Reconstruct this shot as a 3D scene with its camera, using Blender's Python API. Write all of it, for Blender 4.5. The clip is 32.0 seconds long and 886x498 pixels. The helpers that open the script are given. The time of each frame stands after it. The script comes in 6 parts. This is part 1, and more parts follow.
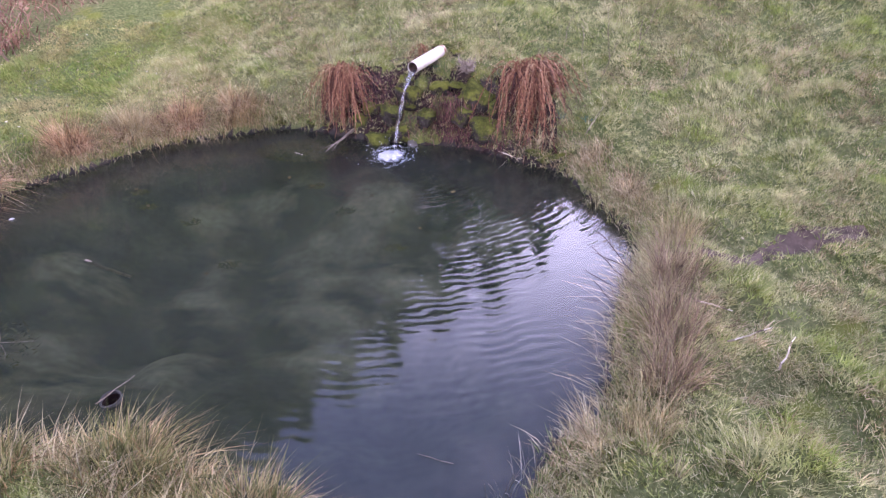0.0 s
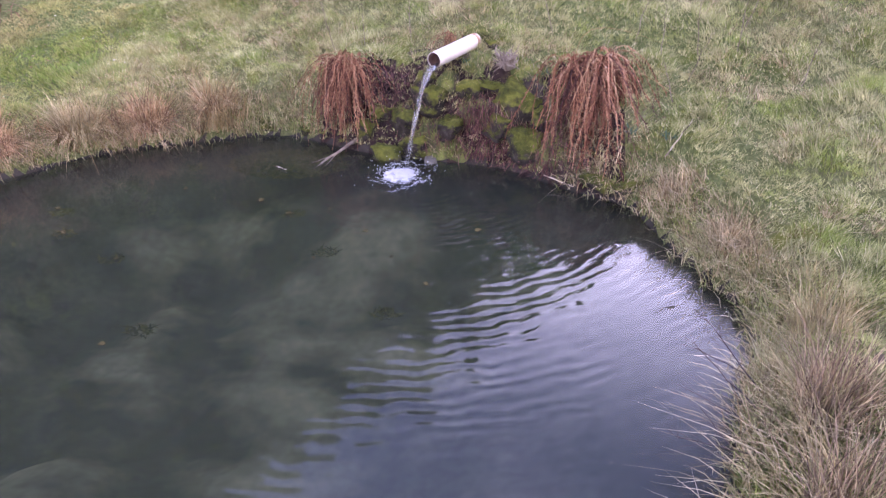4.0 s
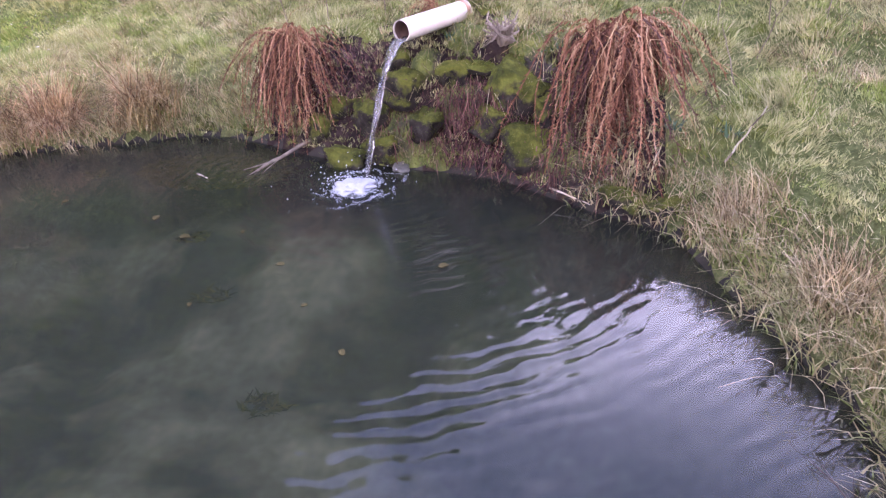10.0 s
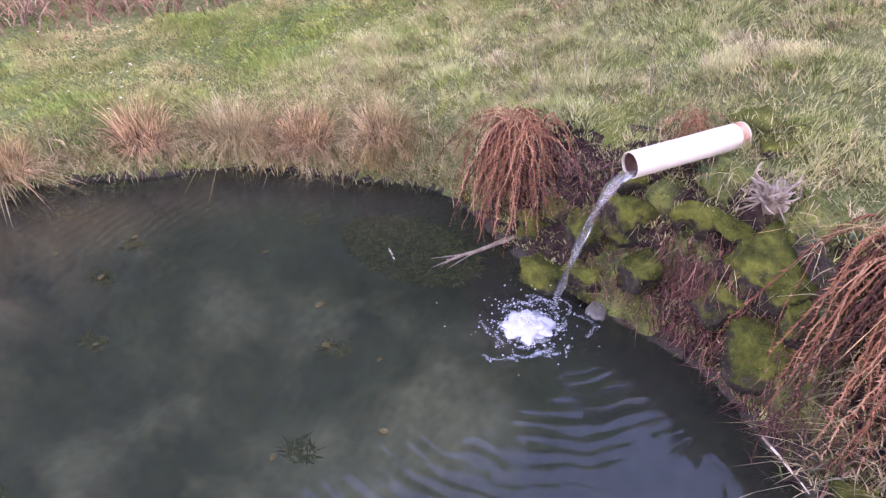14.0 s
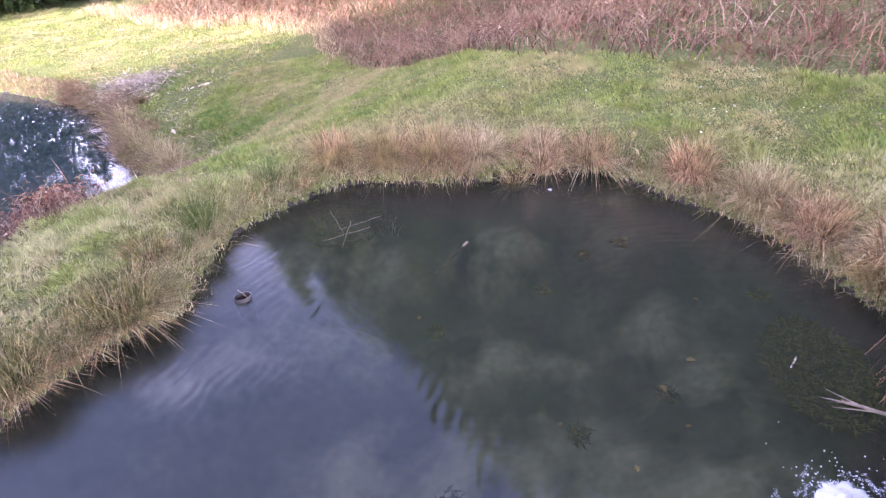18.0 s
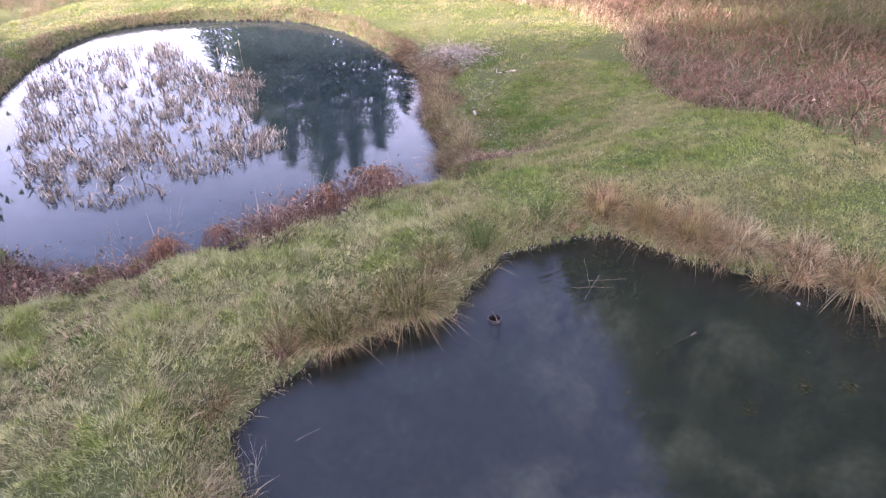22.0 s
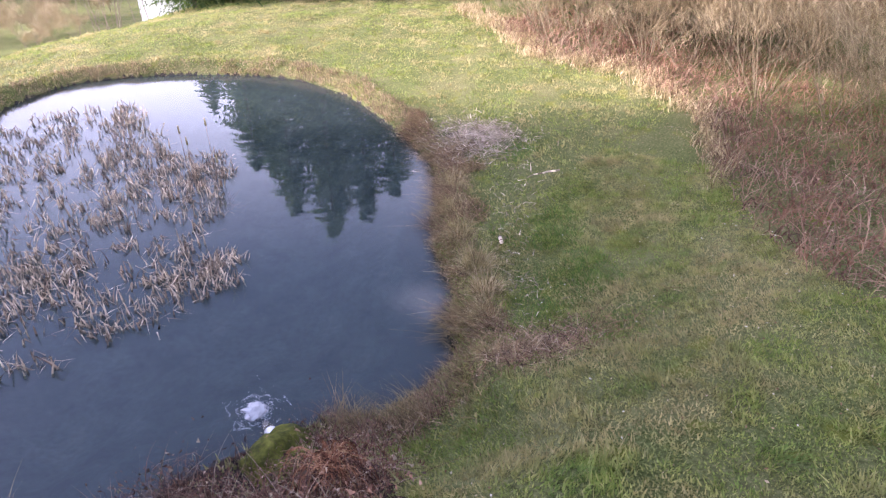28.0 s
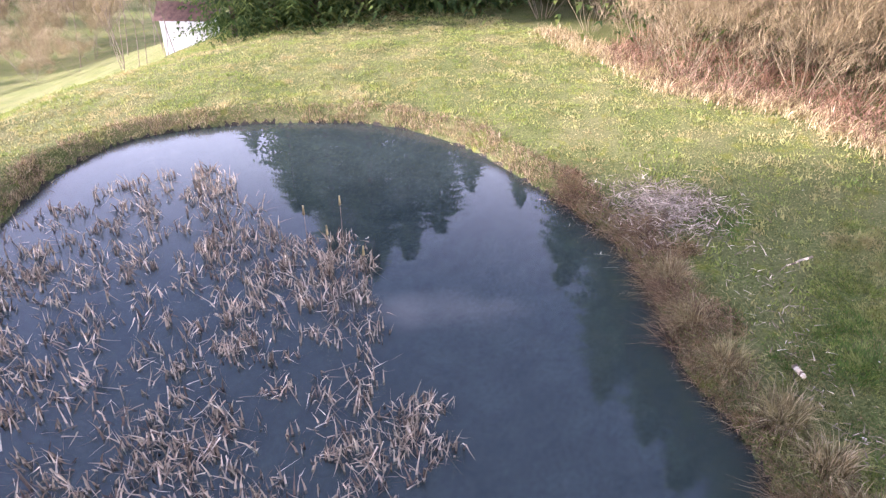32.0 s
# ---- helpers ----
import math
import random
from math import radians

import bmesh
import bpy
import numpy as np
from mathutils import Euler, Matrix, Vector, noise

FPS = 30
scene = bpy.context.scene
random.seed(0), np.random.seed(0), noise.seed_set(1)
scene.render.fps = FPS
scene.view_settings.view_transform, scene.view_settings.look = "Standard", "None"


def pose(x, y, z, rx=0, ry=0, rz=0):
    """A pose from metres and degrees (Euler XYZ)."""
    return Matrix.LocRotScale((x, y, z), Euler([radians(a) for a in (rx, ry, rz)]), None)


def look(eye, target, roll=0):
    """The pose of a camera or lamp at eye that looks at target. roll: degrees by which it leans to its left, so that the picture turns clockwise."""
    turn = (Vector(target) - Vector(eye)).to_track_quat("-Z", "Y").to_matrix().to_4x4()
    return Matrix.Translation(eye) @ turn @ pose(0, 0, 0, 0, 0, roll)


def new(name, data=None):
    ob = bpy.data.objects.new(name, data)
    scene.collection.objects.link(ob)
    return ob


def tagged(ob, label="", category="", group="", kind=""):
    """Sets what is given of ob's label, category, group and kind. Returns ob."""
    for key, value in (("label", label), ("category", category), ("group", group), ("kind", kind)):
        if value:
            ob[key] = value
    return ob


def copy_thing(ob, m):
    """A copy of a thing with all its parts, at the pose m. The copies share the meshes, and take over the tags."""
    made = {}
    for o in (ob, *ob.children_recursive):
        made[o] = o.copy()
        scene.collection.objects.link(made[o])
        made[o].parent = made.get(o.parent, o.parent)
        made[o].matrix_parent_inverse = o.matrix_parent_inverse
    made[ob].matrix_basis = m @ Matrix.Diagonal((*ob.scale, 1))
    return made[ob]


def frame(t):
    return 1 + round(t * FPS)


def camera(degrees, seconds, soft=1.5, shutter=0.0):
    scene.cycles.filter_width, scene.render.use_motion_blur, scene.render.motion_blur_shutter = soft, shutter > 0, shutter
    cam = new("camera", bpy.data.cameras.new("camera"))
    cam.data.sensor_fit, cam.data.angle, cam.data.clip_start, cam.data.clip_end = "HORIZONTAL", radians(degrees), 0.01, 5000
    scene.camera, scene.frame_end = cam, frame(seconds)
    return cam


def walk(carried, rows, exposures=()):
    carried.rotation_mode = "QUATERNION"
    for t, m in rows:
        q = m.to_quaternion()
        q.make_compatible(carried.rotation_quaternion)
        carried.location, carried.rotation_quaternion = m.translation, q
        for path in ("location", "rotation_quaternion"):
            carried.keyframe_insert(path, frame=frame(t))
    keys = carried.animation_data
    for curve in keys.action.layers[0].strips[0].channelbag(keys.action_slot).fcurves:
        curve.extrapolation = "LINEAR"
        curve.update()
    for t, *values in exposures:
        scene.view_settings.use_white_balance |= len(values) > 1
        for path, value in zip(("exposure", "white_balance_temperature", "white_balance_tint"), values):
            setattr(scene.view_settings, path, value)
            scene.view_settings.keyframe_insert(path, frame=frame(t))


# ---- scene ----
EXPOSURES = [(0.0, 2.28, 5450, 50), (14.5, 2.45, 5550, 50), (18.0, 2.32, 5350, 50), (21.0, 1.92, 5450, 46), (32.0, 1.6, 5500, 40)]
cam = camera(68.94, 32.0, 1.3)
# seconds, place, yaw, pitch, roll
ROWS = [
    (0.0, -0.000, 0.000, 2.799, 0.00, -31.53, -0.30),
    (0.5, 0.020, 0.020, 2.626, -0.22, -32.10, -0.45),
    (1.0, 0.058, 0.094, 2.606, 1.54, -34.40, -0.65),
    (1.5, 0.089, 0.282, 2.634, 3.06, -34.41, 0.74),
    (2.0, 0.073, 0.549, 2.627, 4.37, -33.84, 1.10),
    (2.5, 0.085, 0.865, 2.570, 4.15, -33.19, 0.47),
    (3.0, 0.080, 1.208, 2.432, 3.99, -31.33, -0.25),
    (3.5, 0.094, 1.479, 2.295, 3.76, -30.33, -0.32),
    (4.0, 0.127, 1.652, 2.166, 3.93, -30.40, 0.27),
    (4.5, 0.185, 1.766, 2.048, 4.25, -30.21, 0.43),
    (6.5, 0.449, 2.195, 1.697, 5.27, -28.73, 1.05),
    (7.0, 0.415, 2.252, 1.594, 5.56, -28.35, 0.30),
    (7.5, 0.370, 2.240, 1.551, 6.31, -29.14, 0.09),
    (8.0, 0.369, 2.192, 1.547, 7.45, -29.23, 0.58),
    (8.5, 0.440, 2.190, 1.568, 8.05, -34.74, 1.64),
    (9.0, 0.454, 2.448, 1.586, 8.01, -31.50, 1.81),
    (9.5, 0.472, 2.723, 1.592, 8.43, -30.68, 1.49),
    (10.0, 0.474, 2.982, 1.542, 8.15, -28.62, -0.90),
    (10.5, 0.530, 3.152, 1.479, 7.46, -29.39, -1.05),
    (11.0, 0.566, 3.315, 1.454, 7.45, -30.43, -0.81),
    (11.5, 0.582, 3.512, 1.480, 8.05, -29.90, -1.69),
    (12.0, 0.643, 3.759, 1.570, 9.06, -30.27, -2.04),
    (12.5, 0.713, 4.007, 1.677, 9.69, -30.02, -2.22),
    (13.0, 0.765, 4.169, 1.795, 9.96, -31.33, -2.10),
    (13.5, 0.671, 4.281, 2.037, 28.82, -33.46, -0.96),
    (14.0, 0.710, 4.254, 2.195, 39.29, -33.79, -1.01),
    (14.5, 0.752, 4.220, 2.283, 43.37, -34.25, -2.09),
    (16.5, 1.366, 4.896, 2.605, 80.57, -32.07, -1.22),
    (17.0, 1.466, 5.009, 2.605, 93.73, -32.94, -2.85),
    (17.5, 1.566, 5.042, 2.669, 97.13, -31.93, -3.57),
    (18.0, 1.651, 4.989, 2.736, 99.63, -31.34, -3.42),
    (18.5, 1.666, 4.877, 2.733, 112.64, -31.21, -1.51),
    (19.0, 1.655, 4.853, 2.728, 123.80, -31.87, 1.00),
    (19.5, 1.716, 4.870, 2.830, 125.68, -30.80, 0.08),
    (20.0, 1.783, 4.921, 3.100, 124.18, -30.74, 0.48),
    (20.5, 1.867, 4.970, 3.462, 124.31, -31.34, 0.71),
    (21.0, 1.955, 5.012, 3.708, 124.87, -33.47, 0.29),
    (21.5, 1.991, 5.022, 3.871, 124.81, -30.74, 0.12),
    (22.0, 2.033, 5.042, 3.900, 124.66, -34.28, 0.46),
    (22.5, 1.937, 4.981, 3.943, 124.92, -36.24, 0.45),
    (23.0, 1.669, 4.811, 4.017, 124.92, -34.52, 0.28),
    (23.5, 1.331, 4.615, 4.054, 124.92, -30.99, -0.02),
    (24.0, 1.046, 4.442, 4.052, 124.96, -31.38, -0.06),
    (24.5, 0.764, 4.298, 4.026, 125.02, -32.46, 0.14),
    (25.0, 0.457, 4.118, 4.007, 125.19, -32.56, 0.23),
    (25.5, 0.127, 3.955, 3.972, 125.56, -32.27, 0.33),
    (27.5, -1.449, 3.282, 4.081, 126.78, -33.05, 1.54),
    (28.0, -1.566, 2.616, 4.021, 126.72, -33.31, 1.27),
    (28.5, -1.670, 2.002, 3.924, 126.60, -33.45, 0.05),
    (29.0, -1.735, 1.396, 3.800, 126.12, -33.22, 0.30),
    (29.5, -1.772, 0.795, 3.688, 125.41, -33.31, 0.75),
    (30.0, -1.791, 0.215, 3.605, 124.77, -32.96, 0.21),
    (30.5, -1.823, -0.344, 3.569, 124.16, -33.08, 0.27),
    (31.0, -1.866, -0.884, 3.571, 123.71, -33.58, 1.01),
    (31.5, -1.930, -1.437, 3.628, 123.47, -33.89, 1.27),
    (32.0, -2.027, -2.012, 3.756, 124.75, -32.48, 0.82),
]
walk(cam, [(t, pose(x, y, z, 90 + pitch, 0, yaw) @ pose(0, 0, 0, 0, 0, roll)) for t, x, y, z, yaw, pitch, roll in ROWS], EXPOSURES)

# ---- light ----
world = bpy.data.worlds.new("sky")
scene.world = world
world.use_nodes = True
SUN_TURN, SUN_HIGH = 217.0, 21.0     # degrees left of north (+y), degrees above the ground
wn = world.node_tree.nodes
sky = wn.new("ShaderNodeTexSky")
sky.sky_type, sky.sun_disc = "NISHITA", False
sky.sun_elevation, sky.sun_rotation = radians(SUN_HIGH), radians(-SUN_TURN)
sky.air_density, sky.dust_density, sky.ozone_density = 1.0, 2.0, 1.5
# thin, broken winter cloud over the sky
cloud_co = wn.new("ShaderNodeTexCoord")
cloud_map = wn.new("ShaderNodeMapping")
cloud_map.inputs["Scale"].default_value = (1.0, 1.0, 2.6)
cloud = wn.new("ShaderNodeTexNoise")
cloud.inputs["Scale"].default_value, cloud.inputs["Detail"].default_value = 2.4, 7.0
cloud_ramp = wn.new("ShaderNodeValToRGB")
cloud_ramp.color_ramp.elements[0].position, cloud_ramp.color_ramp.elements[1].position = 0.61, 0.98
cloud_mix = wn.new("ShaderNodeMix")
cloud_mix.data_type = "RGBA"
cloud_mix.inputs["B"].default_value = (19.3, 19.0, 18.3, 1)
wl = world.node_tree.links
wl.new(cloud_co.outputs["Generated"], cloud_map.inputs["Vector"])
wl.new(cloud_map.outputs["Vector"], cloud.inputs["Vector"])
wl.new(cloud.outputs["Fac"], cloud_ramp.inputs["Fac"])
# bright haze low over the horizon, deeper towards the north
cloud_sep = wn.new("ShaderNodeVectorMath")
cloud_sep.operation = "DOT_PRODUCT"
cloud_sep.inputs[1].default_value = (-0.03, -0.11, 1.0)
haze = wn.new("ShaderNodeMapRange")
haze.interpolation_type = "SMOOTHSTEP"
haze.inputs["From Min"].default_value, haze.inputs["From Max"].default_value = 0.24, 0.68
haze.inputs["To Min"].default_value, haze.inputs["To Max"].default_value = 0.95, 0.05
cloud_all = wn.new("ShaderNodeMath")
cloud_all.operation = "MAXIMUM"
wl.new(cloud_co.outputs["Generated"], cloud_sep.inputs[0])
wl.new(cloud_sep.outputs["Value"], haze.inputs["Value"])
wl.new(haze.outputs["Result"], cloud_all.inputs[0])
wl.new(cloud_ramp.outputs["Color"], cloud_all.inputs[1])
wl.new(cloud_all.outputs["Value"], cloud_mix.inputs["Factor"])
wl.new(sky.outputs["Color"], cloud_mix.inputs["A"])
wl.new(cloud_mix.outputs["Result"], wn["Background"].inputs["Color"])
wn["Background"].inputs["Strength"].default_value = 0.15
sun = new("sun", bpy.data.lights.new("sun", "SUN"))
sun.data.energy, sun.data.angle, sun.data.color = 6.8, radians(5.0), (1.0, 0.89, 0.72)
_a, _h = radians(SUN_TURN), radians(SUN_HIGH)
SUN_FROM = Vector((-math.sin(_a) * math.cos(_h), math.cos(_a) * math.cos(_h), math.sin(_h)))
sun.matrix_world = look(SUN_FROM * 80, (0, 0, 0))


# ---- materials ----
def material(name, rough=0.8, metal=0.0):
    m = bpy.data.materials.new(name)
    m.use_nodes = True
    b = m.node_tree.nodes["Principled BSDF"]
    b.inputs["Roughness"].default_value, b.inputs["Metallic"].default_value = rough, metal
    return m, m.node_tree.nodes, m.node_tree.links, b


def ramp(nodes, links, fac, stops):
    r = nodes.new("ShaderNodeValToRGB")
    els = r.color_ramp.elements
    while len(els) < len(stops):
        els.new(0.5)
    for el, (p, c) in zip(els, stops):
        el.position, el.color = p, (*c, 1)
    links.new(fac, r.inputs["Fac"])
    return r.outputs["Color"]


def noise_tex(nodes, links, scale, detail=4.0, rough=0.55, where="Position", stretch=None):
    g = nodes.new("ShaderNodeNewGeometry") if where == "Position" else nodes.new("ShaderNodeTexCoord")
    out = g.outputs["Position"] if where == "Position" else g.outputs["Object"]
    if stretch:
        mp = nodes.new("ShaderNodeMapping")
        mp.inputs["Scale"].default_value = stretch
        links.new(out, mp.inputs["Vector"])
        out = mp.outputs["Vector"]
    n = nodes.new("ShaderNodeTexNoise")
    n.inputs["Scale"].default_value, n.inputs["Detail"].default_value, n.inputs["Roughness"].default_value = scale, detail, rough
    links.new(out, n.inputs["Vector"])
    return n.outputs["Fac"]


def mixed(nodes, links, fac, a, b, kind="MIX"):
    m = nodes.new("ShaderNodeMix")
    m.data_type, m.blend_type = "RGBA", kind
    if isinstance(fac, float):
        m.inputs["Factor"].default_value = fac
    else:
        links.new(fac, m.inputs["Factor"])
    for key, v in (("A", a), ("B", b)):
        if isinstance(v, tuple):
            m.inputs[key].default_value = (*v, 1)
        else:
            links.new(v, m.inputs[key])
    return m.outputs["Result"]


def bump(nodes, links, height, strength, distance, shader):
    b = nodes.new("ShaderNodeBump")
    b.inputs["Strength"].default_value, b.inputs["Distance"].default_value = strength, distance
    links.new(height, b.inputs["Height"])
    links.new(b.outputs["Normal"], shader.inputs["Normal"])


def plant_material(name, stops, patch=None, through_light=0.25, rough=0.7, patch_scale=0.9, second=None, clump=0.0, depth=1.0):
    """Blades: every blade has its own shade, and the shades drift from patch to patch."""
    m, n, l, b = material(name, rough)
    g = n.new("ShaderNodeNewGeometry")
    col = ramp(n, l, g.outputs["Random Per Island"], stops)
    if patch:
        f = noise_tex(n, l, patch_scale, 3.0)
        fac = ramp(n, l, f, [(0.42, (0, 0, 0)), (0.62, (1, 1, 1))])
        col = mixed(n, l, fac, col, mixed(n, l, 0.6, col, patch))
    if second:
        f2 = noise_tex(n, l, 2.3, 5.0, 0.6)
        fac2 = ramp(n, l, f2, [(0.52, (0, 0, 0)), (0.66, (1, 1, 1))])
        col = mixed(n, l, fac2, col, mixed(n, l, 0.55, col, second))
    if clump:
        # tuft by tuft: a darker or a paler tone, for contrast between clumps
        tone = ramp(n, l, noise_tex(n, l, clump, 3.0, 0.6), [(0.32, (1 - 0.5 * depth, 1 - 0.5 * depth, 1 - 0.52 * depth)), (0.5, (1.0, 1.0, 0.98)), (0.68, (1 + 0.5 * depth, 1 + 0.48 * depth, 1 + 0.42 * depth))])
        col = mixed(n, l, 1.0, col, tone, "MULTIPLY")
    l.new(col, b.inputs["Base Color"])
    b.inputs["Specular IOR Level"].default_value = 0.25
    if through_light:
        t = n.new("ShaderNodeBsdfTranslucent")
        l.new(col, t.inputs["Color"])
        mx = n.new("ShaderNodeMixShader")
        mx.inputs["Fac"].default_value = through_light
        l.new(b.outputs["BSDF"], mx.inputs[1])
        l.new(t.outputs["BSDF"], mx.inputs[2])
        l.new(mx.outputs["Shader"], n["Material Output"].inputs["Surface"])
    return m


GRASS = plant_material("meadow_grass", [(0.0, (0.114, 0.152, 0.034)), (0.35, (0.252, 0.303, 0.078)), (0.65, (0.401, 0.420, 0.145)), (0.86, (0.596, 0.536, 0.279)), (1.0, (0.756, 0.676, 0.423))], (0.641, 0.583, 0.301), 0.3, second=(0.275, 0.361, 0.045), patch_scale=3.4, clump=10.0, depth=0.65)
LAWN = plant_material("lawn_grass", [(0.0, (0.150, 0.211, 0.037)), (0.5, (0.251, 0.311, 0.066)), (0.9, (0.378, 0.378, 0.109)), (1.0, (0.38, 0.35, 0.15))], (0.527, 0.400, 0.217), 0.3, patch_scale=0.9, second=(0.150, 0.244, 0.058), clump=6.0, depth=0.5)
STRAW = plant_material("dry_grass", [(0.0, (0.12, 0.08, 0.035)), (0.3, (0.34, 0.25, 0.12)), (0.5, (0.50, 0.39, 0.21)), (0.75, (0.60, 0.48, 0.27)), (1.0, (0.70, 0.60, 0.38))], (0.34, 0.31, 0.13), 0.25, patch_scale=1.6, clump=9.0)
RUSH = plant_material("rush_green", [(0.0, (0.05, 0.06, 0.015)), (0.4, (0.14, 0.145, 0.04)), (0.8, (0.27, 0.25, 0.08)), (1.0, (0.48, 0.38, 0.19))], None, 0.2, clump=8.0)
RUSH_FRESH = plant_material("rush_fresh_green", [(0.0, (0.06, 0.10, 0.02)), (0.6, (0.13, 0.18, 0.04)), (1.0, (0.30, 0.28, 0.11))], None, 0.2)
SEDGE = plant_material("russet_sedge", [(0.0, (0.063, 0.038, 0.018)), (0.25, (0.231, 0.128, 0.059)), (0.5, (0.441, 0.275, 0.131)), (0.8, (0.609, 0.418, 0.225)), (1.0, (0.693, 0.532, 0.306))], (0.273, 0.237, 0.072), 0.2, patch_scale=2.2, clump=8.0)
MAT_SEDGE = plant_material("matted_sedge", [(0.0, (0.046, 0.026, 0.013)), (0.3, (0.156, 0.090, 0.047)), (0.6, (0.304, 0.189, 0.102)), (0.88, (0.424, 0.293, 0.166)), (1.0, (0.570, 0.448, 0.283))], (0.276, 0.215, 0.079), 0.15, patch_scale=1.4, clump=7.0)
LITTER = plant_material("leaf_litter", [(0.0, (0.16, 0.08, 0.04)), (0.5, (0.38, 0.25, 0.13)), (0.8, (0.55, 0.44, 0.28)), (1.0, (0.74, 0.70, 0.60))], None, 0.1)
DRY_RUSH = plant_material("brown_rush", [(0.0, (0.13, 0.09, 0.06)), (0.5, (0.33, 0.24, 0.14)), (0.85, (0.48, 0.38, 0.23)), (1.0, (0.34, 0.33, 0.13))], None, 0.2, clump=8.0)


def fern_material(name, stops):
    """Each frond has its own tone, and its leaflets vary a little round it."""
    m, n, l, b = material(name, 0.85)
    b.inputs["Specular IOR Level"].default_value = 0.15
    own = n.new("ShaderNodeObjectInfo")
    geo = n.new("ShaderNodeNewGeometry")
    half = n.new("ShaderNodeMath")
    half.operation = "MULTIPLY"
    half.inputs[1].default_value = 0.45
    l.new(geo.outputs["Random Per Island"], half.inputs[0])
    tone = n.new("ShaderNodeMath")
    tone.operation = "MULTIPLY_ADD"
    tone.inputs[1].default_value = 0.55
    l.new(own.outputs["Random"], tone.inputs[0])
    l.new(half.outputs["Value"], tone.inputs[2])
    l.new(ramp(n, l, tone.outputs["Value"], stops), b.inputs["Base Color"])
    return m


FERN = fern_material("dead_fern", [(0.0, (0.05, 0.02, 0.012)), (0.35, (0.17, 0.075, 0.04)), (0.65, (0.37, 0.18, 0.088)), (0.9, (0.54, 0.33, 0.18)), (1.0, (0.64, 0.49, 0.33))])
# darker tones, for rotted litter and for the shaded gaps under lit fronds
DARK_FERN = fern_material("rotten_fern", [(0.0, (0.025, 0.012, 0.01)), (0.6, (0.09, 0.042, 0.03)), (1.0, (0.20, 0.11, 0.075))])
BRAMBLE = plant_material("bramble", [(0.0, (0.074, 0.040, 0.023)), (0.4, (0.204, 0.120, 0.072)), (0.8, (0.317, 0.211, 0.130)), (1.0, (0.414, 0.318, 0.212))], (0.226, 0.116, 0.062), 0.1, clump=2.5)
ROOTS = plant_material("dark_roots", [(0.0, (0.03, 0.014, 0.010)), (0.6, (0.13, 0.055, 0.04)), (1.0, (0.30, 0.16, 0.11))], None, 0.0)
ROOTS_DRY = plant_material("rotten_stalks", [(0.0, (0.03, 0.015, 0.012)), (0.6, (0.12, 0.055, 0.042)), (1.0, (0.28, 0.16, 0.11))], None, 0.0)
REED = plant_material("broken_reed", [(0.0, (0.129, 0.089, 0.062)), (0.4, (0.361, 0.285, 0.199)), (0.8, (0.592, 0.493, 0.360)), (1.0, (0.799, 0.695, 0.534))], None, 0.1, clump=5.0)
DAM_BRAMBLE = plant_material("dam_bramble", [(0.0, (0.05, 0.025, 0.018)), (0.4, (0.16, 0.08, 0.05)), (0.75, (0.30, 0.17, 0.105)), (0.92, (0.46, 0.36, 0.26)), (1.0, (0.18, 0.20, 0.06))], None, 0.1, clump=4.0)
THICKET = plant_material("thicket", [(0.0, (0.109, 0.077, 0.043)), (0.5, (0.231, 0.186, 0.105)), (1.0, (0.346, 0.296, 0.178))], None, 0.2)
TWIG = plant_material("bare_twigs", [(0.0, (0.153, 0.106, 0.052)), (0.5, (0.306, 0.237, 0.119)), (1.0, (0.413, 0.343, 0.181))], None, 0.0)
NEEDLE = plant_material("conifer_needles", [(0.0, (0.039, 0.078, 0.021)), (0.6, (0.098, 0.156, 0.039)), (1.0, (0.234, 0.286, 0.065))], None, 0.45)
HERB = plant_material("low_herbs", [(0.0, (0.05, 0.10, 0.06)), (0.6, (0.10, 0.17, 0.10)), (1.0, (0.17, 0.25, 0.14))], None, 0.2)
LUSH = plant_material("lush_grass", [(0.0, (0.093, 0.178, 0.027)), (0.6, (0.136, 0.246, 0.045)), (1.0, (0.221, 0.289, 0.072))], None, 0.3)
MOSS_FUZZ = plant_material("moss_tufts", [(0.0, (0.07, 0.10, 0.01)), (0.6, (0.13, 0.155, 0.02)), (1.0, (0.25, 0.26, 0.05))], None, 0.2)

MOSS_TURF = plant_material("mossy_turf", [(0.0, (0.13, 0.15, 0.02)), (0.6, (0.28, 0.30, 0.05)), (1.0, (0.42, 0.42, 0.12))], None, 0.3)

# meadow soil with short turf
SOIL, n, l, b = material("turf", 0.95)
b.inputs["Specular IOR Level"].default_value = 0.05
turf = ramp(n, l, noise_tex(n, l, 26.0, 6.0, 0.7), [(0.25, (0.035, 0.045, 0.014)), (0.46, (0.10, 0.12, 0.035)), (0.60, (0.18, 0.195, 0.07)), (0.76, (0.36, 0.32, 0.17))])
dry = ramp(n, l, noise_tex(n, l, 0.8, 4.0), [(0.42, (0, 0, 0)), (0.62, (1, 1, 1))])
turf = mixed(n, l, dry, turf, mixed(n, l, 0.25, turf, (0.30, 0.25, 0.13)))
moss_f = ramp(n, l, noise_tex(n, l, 2.1, 5.0), [(0.58, (0, 0, 0)), (0.68, (1, 1, 1))])
turf = mixed(n, l, moss_f, turf, mixed(n, l, 0.5, turf, (0.20, 0.21, 0.02)))
l.new(turf, b.inputs["Base Color"])
bump(n, l, noise_tex(n, l, 38.0, 5.0, 0.7), 0.9, 0.03, b)

